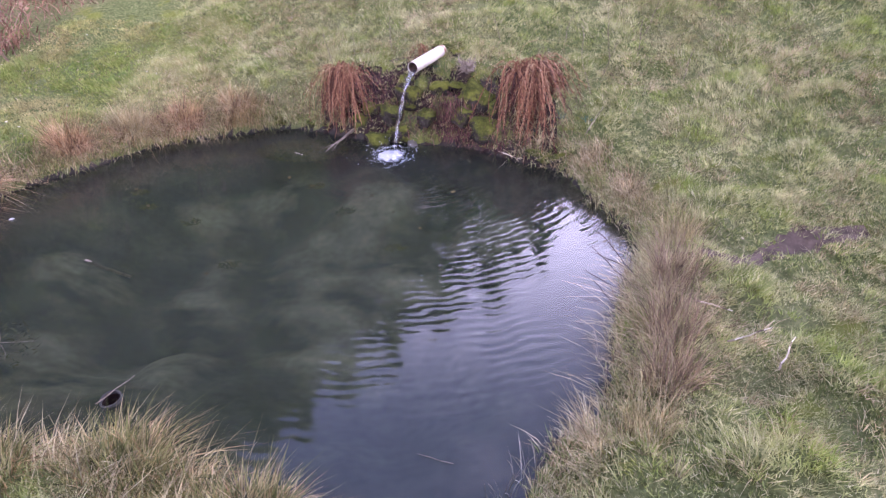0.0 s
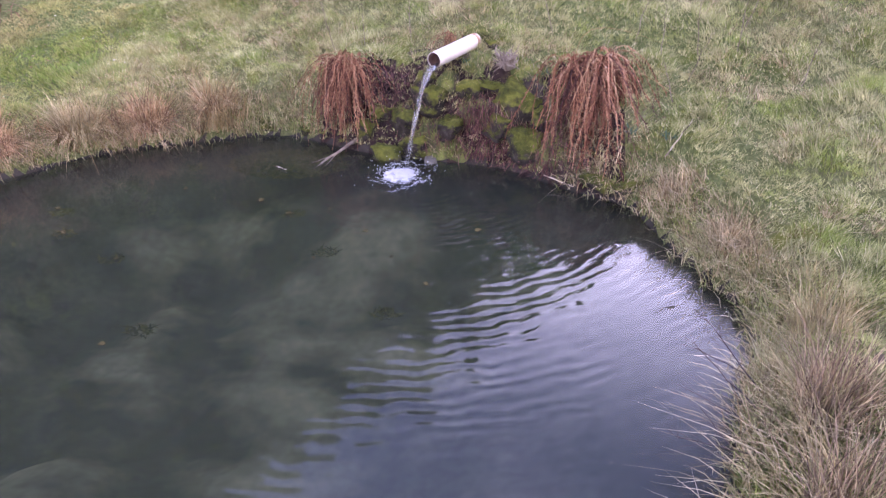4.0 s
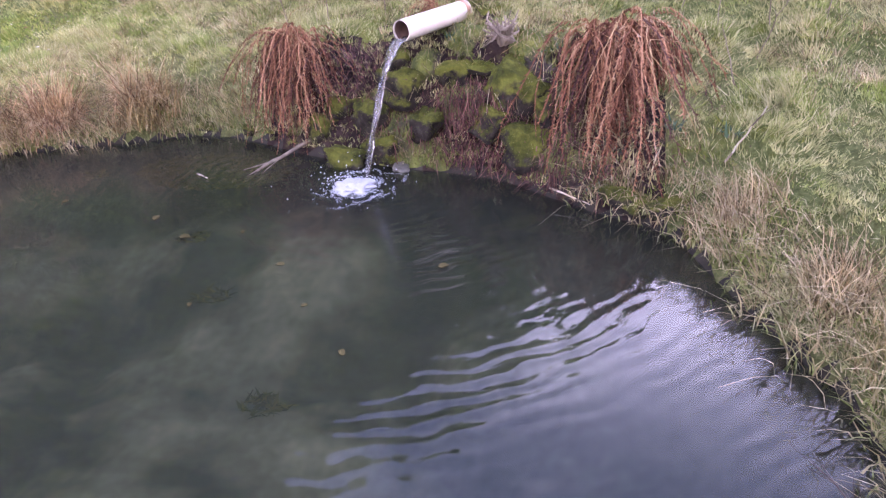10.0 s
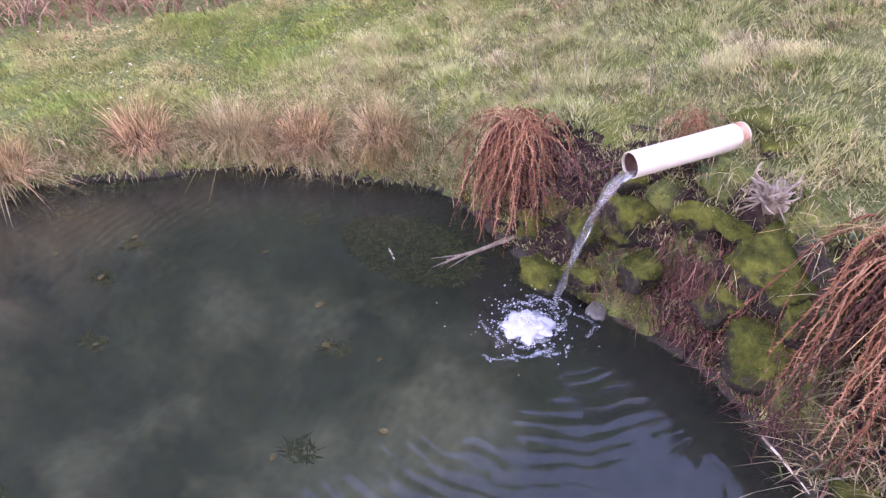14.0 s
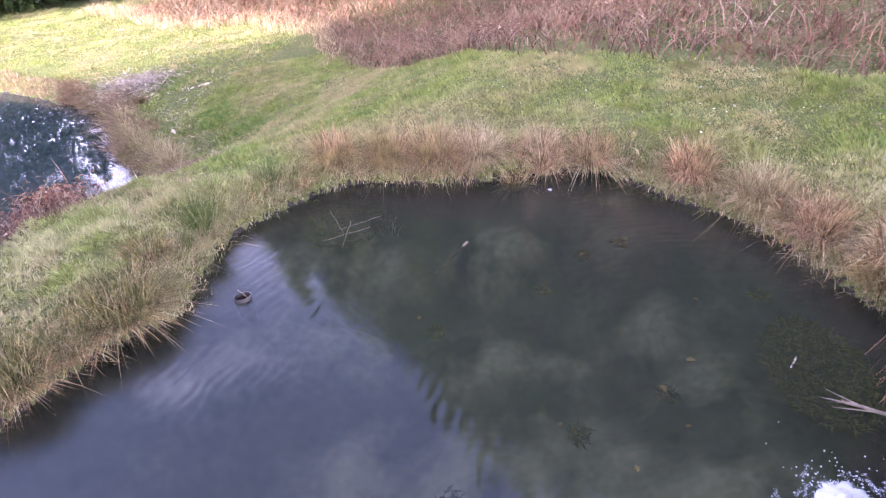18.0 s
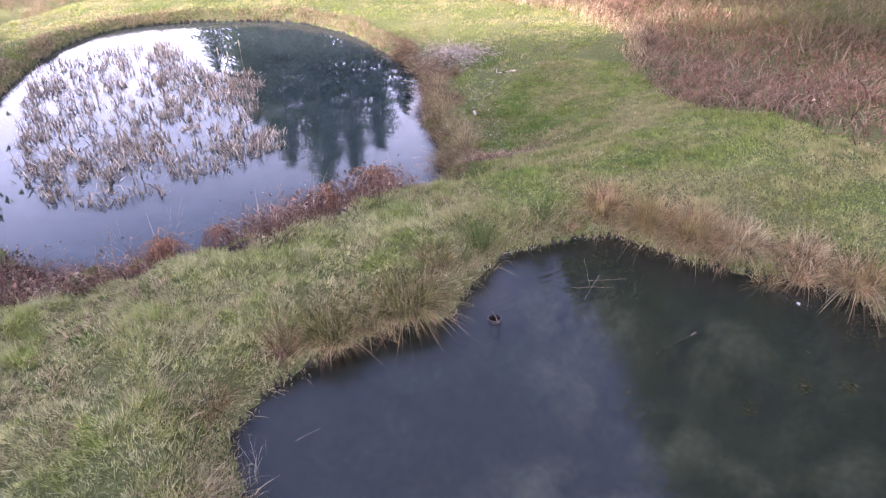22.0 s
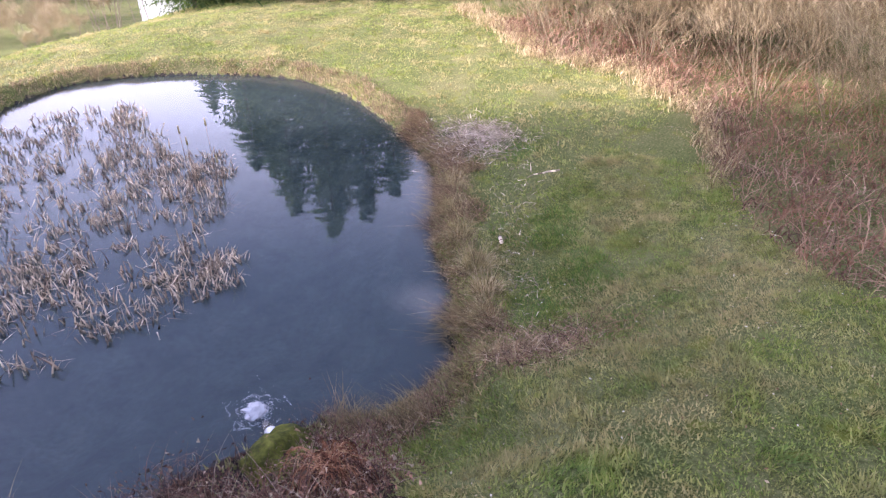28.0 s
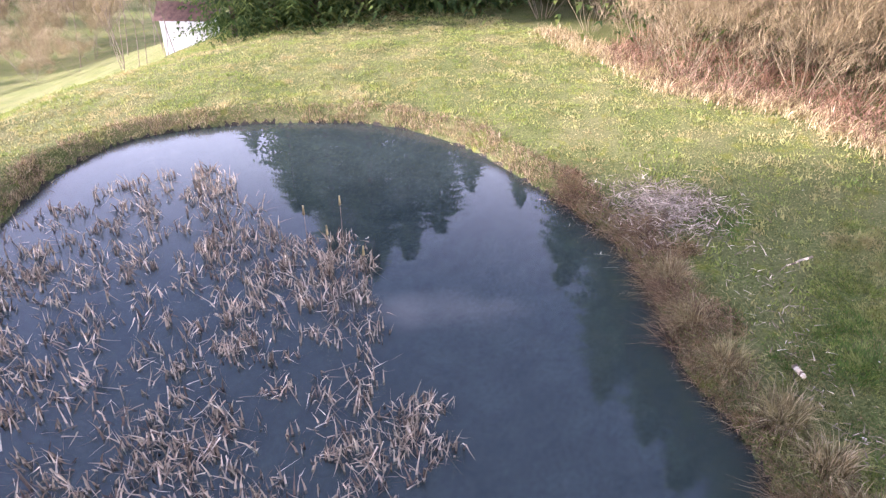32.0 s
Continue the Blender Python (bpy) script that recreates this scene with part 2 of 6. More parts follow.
# pond bed: a darkened muddy margin, then dark silt with pale clouds of algae
def bed_material(name, level, stops):
    m, n, l, b = material(name, 0.95)
    bed = ramp(n, l, noise_tex(n, l, 0.95, 4.0, 0.5), stops)
    fine = ramp(n, l, noise_tex(n, l, 14.0, 5.0), [(0.3, (0.75, 0.75, 0.75)), (0.7, (1.15, 1.15, 1.15))])
    # pale clouds of algae, where they lie
    at = n.new("ShaderNodeAttribute")
    at.attribute_name = "algae"
    wisp = ramp(n, l, noise_tex(n, l, 1.5, 3.0, 0.5, "Position", (1.0, 1.5, 1.0)), [(0.38, (0, 0, 0)), (0.66, (1, 1, 1))])
    share = n.new("ShaderNodeMath")
    share.operation = "MULTIPLY"
    l.new(wisp, share.inputs[0])
    l.new(at.outputs["Fac"], share.inputs[1])
    bed = mixed(n, l, share.outputs["Value"], bed, (0.62, 0.52, 0.32))
    bed = mixed(n, l, 1.0, bed, fine, "MULTIPLY")
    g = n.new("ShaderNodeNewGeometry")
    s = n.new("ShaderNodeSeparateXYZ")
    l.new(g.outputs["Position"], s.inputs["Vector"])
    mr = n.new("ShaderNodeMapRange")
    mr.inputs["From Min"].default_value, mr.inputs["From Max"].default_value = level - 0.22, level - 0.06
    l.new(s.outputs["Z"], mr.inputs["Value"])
    # mud, darkened further to stand for the bank's reflection in the shallows
    darkened_mud = ramp(n, l, noise_tex(n, l, 9.0, 5.0), [(0.3, (0.014, 0.012, 0.008)), (0.7, (0.045, 0.036, 0.022))])
    l.new(mixed(n, l, mr.outputs["Result"], bed, darkened_mud), b.inputs["Base Color"])
    return m


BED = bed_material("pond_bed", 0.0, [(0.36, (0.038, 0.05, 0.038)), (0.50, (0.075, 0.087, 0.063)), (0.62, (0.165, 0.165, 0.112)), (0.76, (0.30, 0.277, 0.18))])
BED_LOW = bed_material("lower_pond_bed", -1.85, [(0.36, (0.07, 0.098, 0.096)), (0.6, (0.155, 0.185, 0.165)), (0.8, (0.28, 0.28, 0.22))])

MUD, n, l, b = material("wet_mud", 0.95)
b.inputs["Specular IOR Level"].default_value = 0.1
l.new(ramp(n, l, noise_tex(n, l, 12.0, 5.0), [(0.3, (0.06, 0.042, 0.028)), (0.7, (0.17, 0.12, 0.085))]), b.inputs["Base Color"])
bump(n, l, noise_tex(n, l, 22.0, 5.0), 0.8, 0.02, b)


def water_material(name, tint, murk, springs, ring_scale, chop, silt_share, swell):
    m, n, l, b = material(name, 0.0)
    n.remove(b)
    gl = n.new("ShaderNodeBsdfGlossy")
    gl.inputs["Roughness"].default_value = 0.0
    tr = n.new("ShaderNodeBsdfTransparent")
    tr.inputs["Color"].default_value = (*tint, 1)
    fr = n.new("ShaderNodeFresnel")
    fr.inputs["IOR"].default_value = 1.5
    mx = n.new("ShaderNodeMixShader")
    l.new(fr.outputs["Fac"], mx.inputs["Fac"])
    # fine silt afloat in the water
    silt = n.new("ShaderNodeBsdfDiffuse")
    silt.inputs["Color"].default_value = (*murk, 1)
    body = n.new("ShaderNodeMixShader")
    body.inputs["Fac"].default_value = silt_share
    l.new(tr.outputs["BSDF"], body.inputs[1])
    l.new(silt.outputs["BSDF"], body.inputs[2])
    l.new(body.outputs["Shader"], mx.inputs[1])
    l.new(gl.outputs["BSDF"], mx.inputs[2])
    l.new(mx.outputs["Shader"], n["Material Output"].inputs["Surface"])
    # rings that run out from the falling water, and light wind chop
    geo = n.new("ShaderNodeNewGeometry")
    mp = n.new("ShaderNodeMapping")
    mp.inputs["Location"].default_value = (-springs[0], -springs[1], -springs[2])
    l.new(geo.outputs["Position"], mp.inputs["Vector"])
    ln = n.new("ShaderNodeVectorMath")
    ln.operation = "LENGTH"
    l.new(mp.outputs["Vector"], ln.inputs[0])
    phase = n.new("ShaderNodeMath")
    phase.operation = "MULTIPLY"
    l.new(ln.outputs["Value"], phase.inputs[0])
    phase.inputs[1].default_value = ring_scale
    bent = n.new("ShaderNodeMath")
    bent.operation = "MULTIPLY_ADD"
    l.new(noise_tex(n, l, 4.2, 1.0), bent.inputs[0])
    bent.inputs[1].default_value = 9.5
    l.new(phase.outputs["Value"], bent.inputs[2])
    wave = n.new("ShaderNodeMath")
    wave.operation = "SINE"
    l.new(bent.outputs["Value"], wave.inputs[0])
    rings = n.new("ShaderNodeMath")
    rings.operation = "MULTIPLY"
    l.new(wave.outputs["Value"], rings.inputs[0])
    patchy = n.new("ShaderNodeMapRange")
    patchy.inputs["From Min"].default_value, patchy.inputs["From Max"].default_value = 0.38, 0.6
    patchy.inputs["To Min"].default_value, patchy.inputs["To Max"].default_value = 0.25 * swell, 1.25 * swell
    l.new(noise_tex(n, l, 1.7, 2.0), patchy.inputs["Value"])
    l.new(patchy.outputs["Result"], rings.inputs[1])
    fade = n.new("ShaderNodeMapRange")
    fade.inputs["From Min"].default_value, fade.inputs["From Max"].default_value = 0.3, 7.5
    fade.inputs["To Min"].default_value, fade.inputs["To Max"].default_value = 1.0, 0.0
    l.new(ln.outputs["Value"], fade.inputs["Value"])
    # irregular wavelets ride on the rings
    both = n.new("ShaderNodeMath")
    both.operation = "MULTIPLY_ADD"
    l.new(noise_tex(n, l, 7.0, 1.0, 0.4), both.inputs[0])
    both.inputs[1].default_value = 2.4 * swell
    l.new(rings.outputs["Value"], both.inputs[2])
    mul = n.new("ShaderNodeMath")
    mul.operation = "MULTIPLY"
    l.new(both.outputs["Value"], mul.inputs[0])
    l.new(fade.outputs["Result"], mul.inputs[1])
    ch = n.new("ShaderNodeMath")
    ch.operation = "MULTIPLY_ADD"
    l.new(noise_tex(n, l, 2.4, 1.0), ch.inputs[0])
    ch.inputs[1].default_value = chop
    l.new(mul.outputs["Value"], ch.inputs[2])
    bp = n.new("ShaderNodeBump")
    bp.inputs["Strength"].default_value, bp.inputs["Distance"].default_value = 0.4, 0.006
    l.new(ch.outputs["Value"], bp.inputs["Height"])
    l.new(bp.outputs["Normal"], gl.inputs["Normal"])
    l.new(bp.outputs["Normal"], fr.inputs["Normal"])
    return m


WATER = water_material("pond_water", (0.73, 0.79, 0.70), (0.047, 0.050, 0.034), (-0.53, 6.62, 0.0), 74.0, 0.25, 0.38, 0.26)
WATER_LOW = water_material("lower_pond_water", (0.55, 0.62, 0.64), (0.082, 0.112, 0.100), (-4.5, -2.1, -1.85), 46.0, 0.0, 0.38, 0.06)

FOAM, n, l, b = material("white_water", 0.35)
b.inputs["Base Color"].default_value = (0.80, 0.80, 0.80, 1)
b.inputs["Alpha"].default_value = 0.7
b.inputs["Subsurface Weight"].default_value = 0.0
JET, n, l, b = material("falling_water", 0.08)
l.new(ramp(n, l, noise_tex(n, l, 30.0, 4.0, 0.6, "Position", (1, 1, 0.25)), [(0.35, (0.72, 0.70, 0.66)), (0.62, (0.96, 0.96, 0.94))]), b.inputs["Base Color"])
b.inputs["Transmission Weight"].default_value, b.inputs["IOR"].default_value = 0.93, 1.33
bump(n, l, noise_tex(n, l, 60.0, 4.0, 0.6, "Position", (1, 1, 0.3)), 0.8, 0.01, b)

PLASTIC, n, l, b = material("cream_plastic", 0.42)
pl = ramp(n, l, noise_tex(n, l, 9.0, 5.0), [(0.3, (0.54, 0.47, 0.37)), (0.7, (0.64, 0.57, 0.46))])
l.new(pl, b.inputs["Base Color"])
PIPE_IN, n, l, b = material("stained_pipe_bore", 0.6)
l.new(ramp(n, l, noise_tex(n, l, 16.0, 5.0), [(0.3, (0.09, 0.045, 0.03)), (0.7, (0.26, 0.16, 0.11))]), b.inputs["Base Color"])
RUST, n, l, b = material("iron_stain", 0.8)
l.new(ramp(n, l, noise_tex(n, l, 20.0, 5.0), [(0.3, (0.30, 0.14, 0.07)), (0.7, (0.55, 0.36, 0.22))]), b.inputs["Base Color"])
WHITE_PIPE, n, l, b = material("white_plastic", 0.4)
l.new(ramp(n, l, noise_tex(n, l, 12.0, 4.0), [(0.3, (0.70, 0.69, 0.66)), (0.7, (0.80, 0.79, 0.76))]), b.inputs["Base Color"])
CLAY, n, l, b = material("brown_pipe", 0.5)
l.new(ramp(n, l, noise_tex(n, l, 18.0, 5.0), [(0.3, (0.025, 0.022, 0.018)), (0.7, (0.09, 0.08, 0.068))]), b.inputs["Base Color"])

MOSS, n, l, b = material("mossy_stone", 0.95)
b.inputs["Specular IOR Level"].default_value = 0.2
ms = ramp(n, l, noise_tex(n, l, 9.0, 6.0, 0.65), [(0.30, (0.03, 0.034, 0.008)), (0.46, (0.085, 0.092, 0.014)), (0.6, (0.16, 0.165, 0.024)), (0.76, (0.29, 0.275, 0.055))])
rock = ramp(n, l, noise_tex(n, l, 14.0, 6.0, 0.65), [(0.3, (0.012, 0.010, 0.007)), (0.55, (0.045, 0.036, 0.026)), (0.8, (0.13, 0.11, 0.08))])
# moss sits on what faces the sky
face = n.new("ShaderNodeNewGeometry")
face_z = n.new("ShaderNodeSeparateXYZ")
l.new(face.outputs["Normal"], face_z.inputs["Vector"])
cover = n.new("ShaderNodeMath")
cover.operation = "MULTIPLY_ADD"
cover.inputs[1].default_value = 0.35
l.new(face_z.outputs["Z"], cover.inputs[0])
l.new(noise_tex(n, l, 6.0, 5.0, 0.6), cover.inputs[2])
l.new(mixed(n, l, ramp(n, l, cover.outputs["Value"], [(0.5, (0, 0, 0)), (0.62, (1, 1, 1))]), rock, ms), b.inputs["Base Color"])
bump(n, l, noise_tex(n, l, 55.0, 6.0, 0.7), 1.0, 0.02, b)
BANK, n, l, b = material("moss_and_earth", 0.9)
earth = ramp(n, l, noise_tex(n, l, 16.0, 6.0, 0.65), [(0.3, (0.016, 0.011, 0.009)), (0.55, (0.06, 0.04, 0.028)), (0.8, (0.15, 0.11, 0.07))])
mossy = ramp(n, l, noise_tex(n, l, 11.0, 6.0, 0.65), [(0.3, (0.05, 0.06, 0.015)), (0.5, (0.14, 0.16, 0.03)), (0.72, (0.30, 0.31, 0.06))])
mf = ramp(n, l, noise_tex(n, l, 3.1, 6.0, 0.6), [(0.46, (0, 0, 0)), (0.56, (1, 1, 1))])
l.new(mixed(n, l, mf, earth, mossy), b.inputs["Base Color"])
bump(n, l, noise_tex(n, l, 42.0, 6.0, 0.7), 1.0, 0.025, b)
STONE, n, l, b = material("wet_stone", 0.55)
l.new(ramp(n, l, noise_tex(n, l, 11.0, 6.0, 0.65), [(0.3, (0.05, 0.045, 0.035)), (0.6, (0.16, 0.145, 0.11)), (0.8, (0.24, 0.25, 0.10))]), b.inputs["Base Color"])
bump(n, l, noise_tex(n, l, 30.0, 6.0), 0.8, 0.015, b)
WOOD, n, l, b = material("weathered_wood", 0.85)
l.new(ramp(n, l, noise_tex(n, l, 18.0, 5.0, 0.6, "Object", (1, 1, 0.2)), [(0.3, (0.13, 0.09, 0.06)), (0.7, (0.36, 0.29, 0.20))]), b.inputs["Base Color"])
bump(n, l, noise_tex(n, l, 40.0, 5.0), 0.6, 0.008, b)
BARK, n, l, b = material("bark", 0.9)
l.new(ramp(n, l, noise_tex(n, l, 8.0, 5.0), [(0.3, (0.10, 0.075, 0.05)), (0.7, (0.27, 0.21, 0.14))]), b.inputs["Base Color"])
DARK_STALK, n, l, b = material("dark_stalk", 0.9)
l.new(ramp(n, l, noise_tex(n, l, 14.0, 5.0), [(0.3, (0.03, 0.022, 0.016)), (0.7, (0.11, 0.085, 0.065))]), b.inputs["Base Color"])
PALE_BARK, n, l, b = material("pale_bark", 0.85)
l.new(ramp(n, l, noise_tex(n, l, 9.0, 5.0), [(0.3, (0.34, 0.28, 0.20)), (0.7, (0.58, 0.50, 0.38))]), b.inputs["Base Color"])
HAZEL_BARK, n, l, b = material("hazel_bark", 0.85)
l.new(ramp(n, l, noise_tex(n, l, 8.0, 5.0), [(0.3, (0.10, 0.08, 0.04)), (0.7, (0.24, 0.195, 0.10))]), b.inputs["Base Color"])
DARK_EARTH, n, l, b = material("dark_wet_earth", 0.95)
b.inputs["Specular IOR Level"].default_value = 0.1
l.new(ramp(n, l, noise_tex(n, l, 14.0, 6.0), [(0.3, (0.012, 0.008, 0.007)), (0.6, (0.045, 0.028, 0.022)), (0.8, (0.10, 0.09, 0.03))]), b.inputs["Base Color"])
bump(n, l, noise_tex(n, l, 25.0, 6.0), 1.0, 0.03, b)
WALL, n, l, b = material("white_render", 0.85)
l.new(ramp(n, l, noise_tex(n, l, 3.0, 4.0), [(0.3, (0.66, 0.66, 0.66)), (0.7, (0.78, 0.78, 0.77))]), b.inputs["Base Color"])
ROOF, n, l, b = material("roof_tiles", 0.8)
l.new(ramp(n, l, noise_tex(n, l, 5.0, 4.0), [(0.3, (0.10, 0.06, 0.05)), (0.7, (0.24, 0.14, 0.11))]), b.inputs["Base Color"])
LEAF, n, l, b = material("fallen_leaf", 0.95)
b.inputs["Specular IOR Level"].default_value = 0.1
l.new(ramp(n, l, noise_tex(n, l, 25.0, 3.0), [(0.3, (0.07, 0.055, 0.02)), (0.7, (0.12, 0.10, 0.04))]), b.inputs["Base Color"])
LEAF_PALE, n, l, b = material("pale_leaf", 0.5)
b.inputs["Base Color"].default_value = (0.72, 0.70, 0.62, 1)
WEED = plant_material("water_weed", [(0.0, (0.030, 0.033, 0.006)), (0.6, (0.084, 0.083, 0.015)), (1.0, (0.192, 0.149, 0.040))], None, 0.1)


# ---- mesh helpers ----
rng = np.random.default_rng(7)


def mesh_of(name, verts, tris, mat, smooth=False):
    """A mesh from arrays of corners and triangles."""
    verts, tris = np.asarray(verts, dtype=np.float32).reshape(-1, 3), np.asarray(tris, dtype=np.int32).reshape(-1, 3)
    me = bpy.data.meshes.new(name)
    me.vertices.add(len(verts))
    me.vertices.foreach_set("co", verts.ravel())
    me.loops.add(len(tris) * 3)
    me.loops.foreach_set("vertex_index", tris.ravel())
    me.polygons.add(len(tris))
    me.polygons.foreach_set("loop_start", np.arange(len(tris), dtype=np.int32) * 3)
    if smooth:
        me.polygons.foreach_set("use_smooth", np.ones(len(tris), dtype=bool))
    me.materials.append(mat)
    me.update(calc_edges=True)
    me.validate()
    return me


def under(ob, parent):
    ob.parent = parent
    return ob


def part(name, bm, mat, parent, label="", smooth=True):
    me = bpy.data.meshes.new(name)
    for f in bm.faces:
        f.smooth = smooth
    bm.to_mesh(me)
    bm.free()
    me.materials.append(mat)
    ob = under(new(name, me), parent)
    return tagged(ob, label) if label else ob


def hash2(ix, iy, seed):
    v = np.sin(ix * 127.1 + iy * 311.7 + seed * 74.7) * 43758.5453
    return v - np.floor(v)


def bumps(x, y, size, seed=0):
    """Smooth value noise, 0 to 1, with lumps of that size in metres."""
    u, v = np.asarray(x) / size, np.asarray(y) / size
    iu, iv = np.floor(u), np.floor(v)
    fu, fv = u - iu, v - iv
    fu, fv = fu * fu * (3 - 2 * fu), fv * fv * (3 - 2 * fv)
    a, b_, c, d = (hash2(iu + i, iv + j, seed) for i, j in ((0, 0), (1, 0), (0, 1), (1, 1)))
    return (a * (1 - fu) + b_ * fu) * (1 - fv) + (c * (1 - fu) + d * fu) * fv


def smooth01(v):
    v = np.clip(v, 0, 1)
    return v * v * (3 - 2 * v)


def closed_curve(points, steps=6):
    p = np.array(points, dtype=float)
    out = []
    for i in range(len(p)):
        a, b_, c, d = p[i - 1], p[i], p[(i + 1) % len(p)], p[(i + 2) % len(p)]
        for s in range(steps):
            t = s / steps
            out.append(0.5 * (2 * b_ + (c - a) * t + (2 * a - 5 * b_ + 4 * c - d) * t * t + (3 * b_ - a - 3 * c + d) * t ** 3))
    return np.array(out)


def edge_distance(x, y, poly):
    """Metres from the outline, minus inside it."""
    px, py = np.ravel(x), np.ravel(y)
    best, inside = np.full(px.shape, 1e9), np.zeros(px.shape, dtype=bool)
    for (ax, ay), (bx, by) in zip(poly, np.roll(poly, -1, axis=0)):
        dx, dy = bx - ax, by - ay
        t = np.clip(((px - ax) * dx + (py - ay) * dy) / (dx * dx + dy * dy + 1e-12), 0, 1)
        best = np.minimum(best, (px - ax - t * dx) ** 2 + (py - ay - t * dy) ** 2)
        cross = ((ay > py) != (by > py)) & (px < (bx - ax) * (py - ay) / (by - ay + 1e-12) + ax)
        inside ^= cross
    return (np.sqrt(best) * np.where(inside, -1, 1)).reshape(np.shape(x))


# ---- the lie of the land ----
WATER_Z, LOW_Z = 0.0, -1.85
SPRING_POND = closed_curve([(-4.25, 5.0), (-4.28, 5.45), (-4.05, 5.85), (-3.7, 6.2), (-3.3, 6.68), (-2.85, 6.95), (-2.35, 7.15), (-1.9, 7.34), (-1.45, 7.22),
                            (-1.0, 7.0), (-0.45, 6.86), (0.25, 6.72), (0.5, 6.55), (0.82, 6.31), (1.2, 6.06), (1.32, 5.7), (1.45, 5.25), (1.6, 4.82), (1.56, 4.42),
                            (1.34, 3.95), (1.15, 3.4), (1.0, 2.9), (0.86, 2.62), (0.62, 2.5), (0.36, 2.04), (0.0, 1.86), (-0.42, 1.84), (-0.95, 2.02),
                            (-1.4, 2.16), (-1.75, 2.46), (-2.4, 2.38), (-2.9, 2.4), (-3.5, 2.75), (-3.92, 3.15), (-3.95, 3.8), (-4.05, 4.5)])
LOW_POND = closed_curve([(-6.6, -0.98), (-5.5, -1.1), (-4.8, -1.65), (-4.3, -1.88), (-3.3, -2.2), (-2.1, -2.35), (-1.3, -3.0), (-0.85, -4.66), (-1.2, -7.0),
                         (-2.2, -9.5), (-3.9, -11.8), (-5.5, -13.5), (-7.2, -14.7), (-8.92, -15.0), (-10.75, -13.92), (-12.58, -11.6), (-12.92, -9.45), (-12.2, -7.1),
                         (-11.2, -4.95), (-9.9, -3.75), (-8.8, -3.0), (-8.05, -2.1), (-7.35, -1.55)], 8)
LEVELS_UPPER = [(-0.2, 7.6, 0.92), (-1.3, 7.9, 0.62), (1.1, 7.4, 0.82), (2.1, 6.3, 0.5), (2.5, 4.6, 0.3), (2.3, 2.8, 0.24), (1.2, 1.2, 0.28), (-0.5, 1.0, 0.3),
                (-2.2, 1.2, 0.26), (-3.6, 1.3, 0.16), (-5.2, 2.6, 0.12), (-5.6, 5.0, 0.25), (-4.4, 7.2, 0.32), (-2.8, 8.4, 0.5), (0.0, 11.0, 1.9),
                (4.0, 9.0, 1.7), (5.5, 5.0, 0.75), (-4.5, 11.0, 1.2), (-9.0, 8.0, 0.7), (-8.0, 4.0, 0.2), (4.0, 0.0, 0.3), (-12.0, 4.0, -0.3), (-3.1, 0.3, 0.02), (-0.6, -0.4, 0.1)]
LEVELS_LOWER = [(-6.6, 1.4, -0.45), (-7.2, 0.2, -1.2), (-9.6, 0.7, -1.0), (-11.5, -2.0, -1.35), (-13.5, -0.7, -1.2), (-12.4, -5.0, -1.55), (-10.0, 3.0, -0.3), (-17.0, 0.0, -1.1),
                (-18.0, -5.0, -1.3), (-14.0, -9.0, -1.55), (-12.6, -13.6, -1.6), (-9.0, -16.4, -1.65), (-5.0, -15.8, -1.7), (-2.0, -12.0, -1.7), (0.2, -7.0, -1.5), (0.6, -4.0, -1.0),
                (3.0, -3.0, -0.3), (-24.0, -16.0, -1.9), (-16.0, -22.0, -2.5), (-9.5, -21.0, -2.5), (-12.0, -25.5, -4.6), (-14.0, -31.0, -6.2), (-25.0, -30.0, -3.9), (-20.0, -46.0, -9.6), (-4.0, -24.0, -5.0),
                (-40.0, -30.0, -5.0), (0.0, -40.0, -8.0), (12.0, -15.0, -2.0), (-40.0, 0.0, -1.0), (20.0, 20.0, 4.0), (-20.0, 30.0, 4.0), (40.0, -50.0, -8.0)]
_lv = np.array(LEVELS_UPPER + LEVELS_LOWER)


def _kernel(r2):
    return 0.5 * r2 * np.log(r2 + 1e-9)


_d2 = ((_lv[:, None, :2] - _lv[None, :, :2]) ** 2).sum(-1)
_n = len(_lv)
_A = np.zeros((_n + 3, _n + 3))
_A[:_n, :_n] = _kernel(_d2) + np.eye(_n) * 0.02
_A[:_n, _n], _A[:_n, _n + 1:], _A[_n, :_n], _A[_n + 1:, :_n] = 1, _lv[:, :2], 1, _lv[:, :2].T
_w = np.linalg.solve(_A, np.r_[_lv[:, 2], 0, 0, 0])


ALGAE = ((-0.75, 4.85, 0.60), (-1.0, 4.55, 0.40), (-0.25, 4.85, 0.40), (-1.15, 5.3, 0.50), (-0.75, 5.6, 0.45), (-2.4, 5.7, 0.40), (-1.7, 6.2, 0.40), (-2.75, 3.35, 0.60), (-2.3, 4.5, 0.40), (-2.1, 5.3, 0.30),
         (0.45, 5.3, 0.35), (-0.75, 6.0, 0.35), (-0.9, 4.0, 0.40), (-3.1, 4.6, 0.35), (-2.0, 3.6, 0.30))


def algae_share(x, y):
    """How thick the pale algae lie on the bed of the spring pond, 0 to 1."""
    out = np.zeros(np.shape(x))
    for cx, cy, r in ALGAE:
        wob = 1.1 * r * (bumps(x, y, 0.5, 17) - 0.5) + 0.5 * r * (bumps(x, y, 0.2, 18) - 0.5)
        out = np.maximum(out, smooth01(1.15 - 0.7 * (np.hypot(x - cx, y - cy) + wob) / r))
    return out


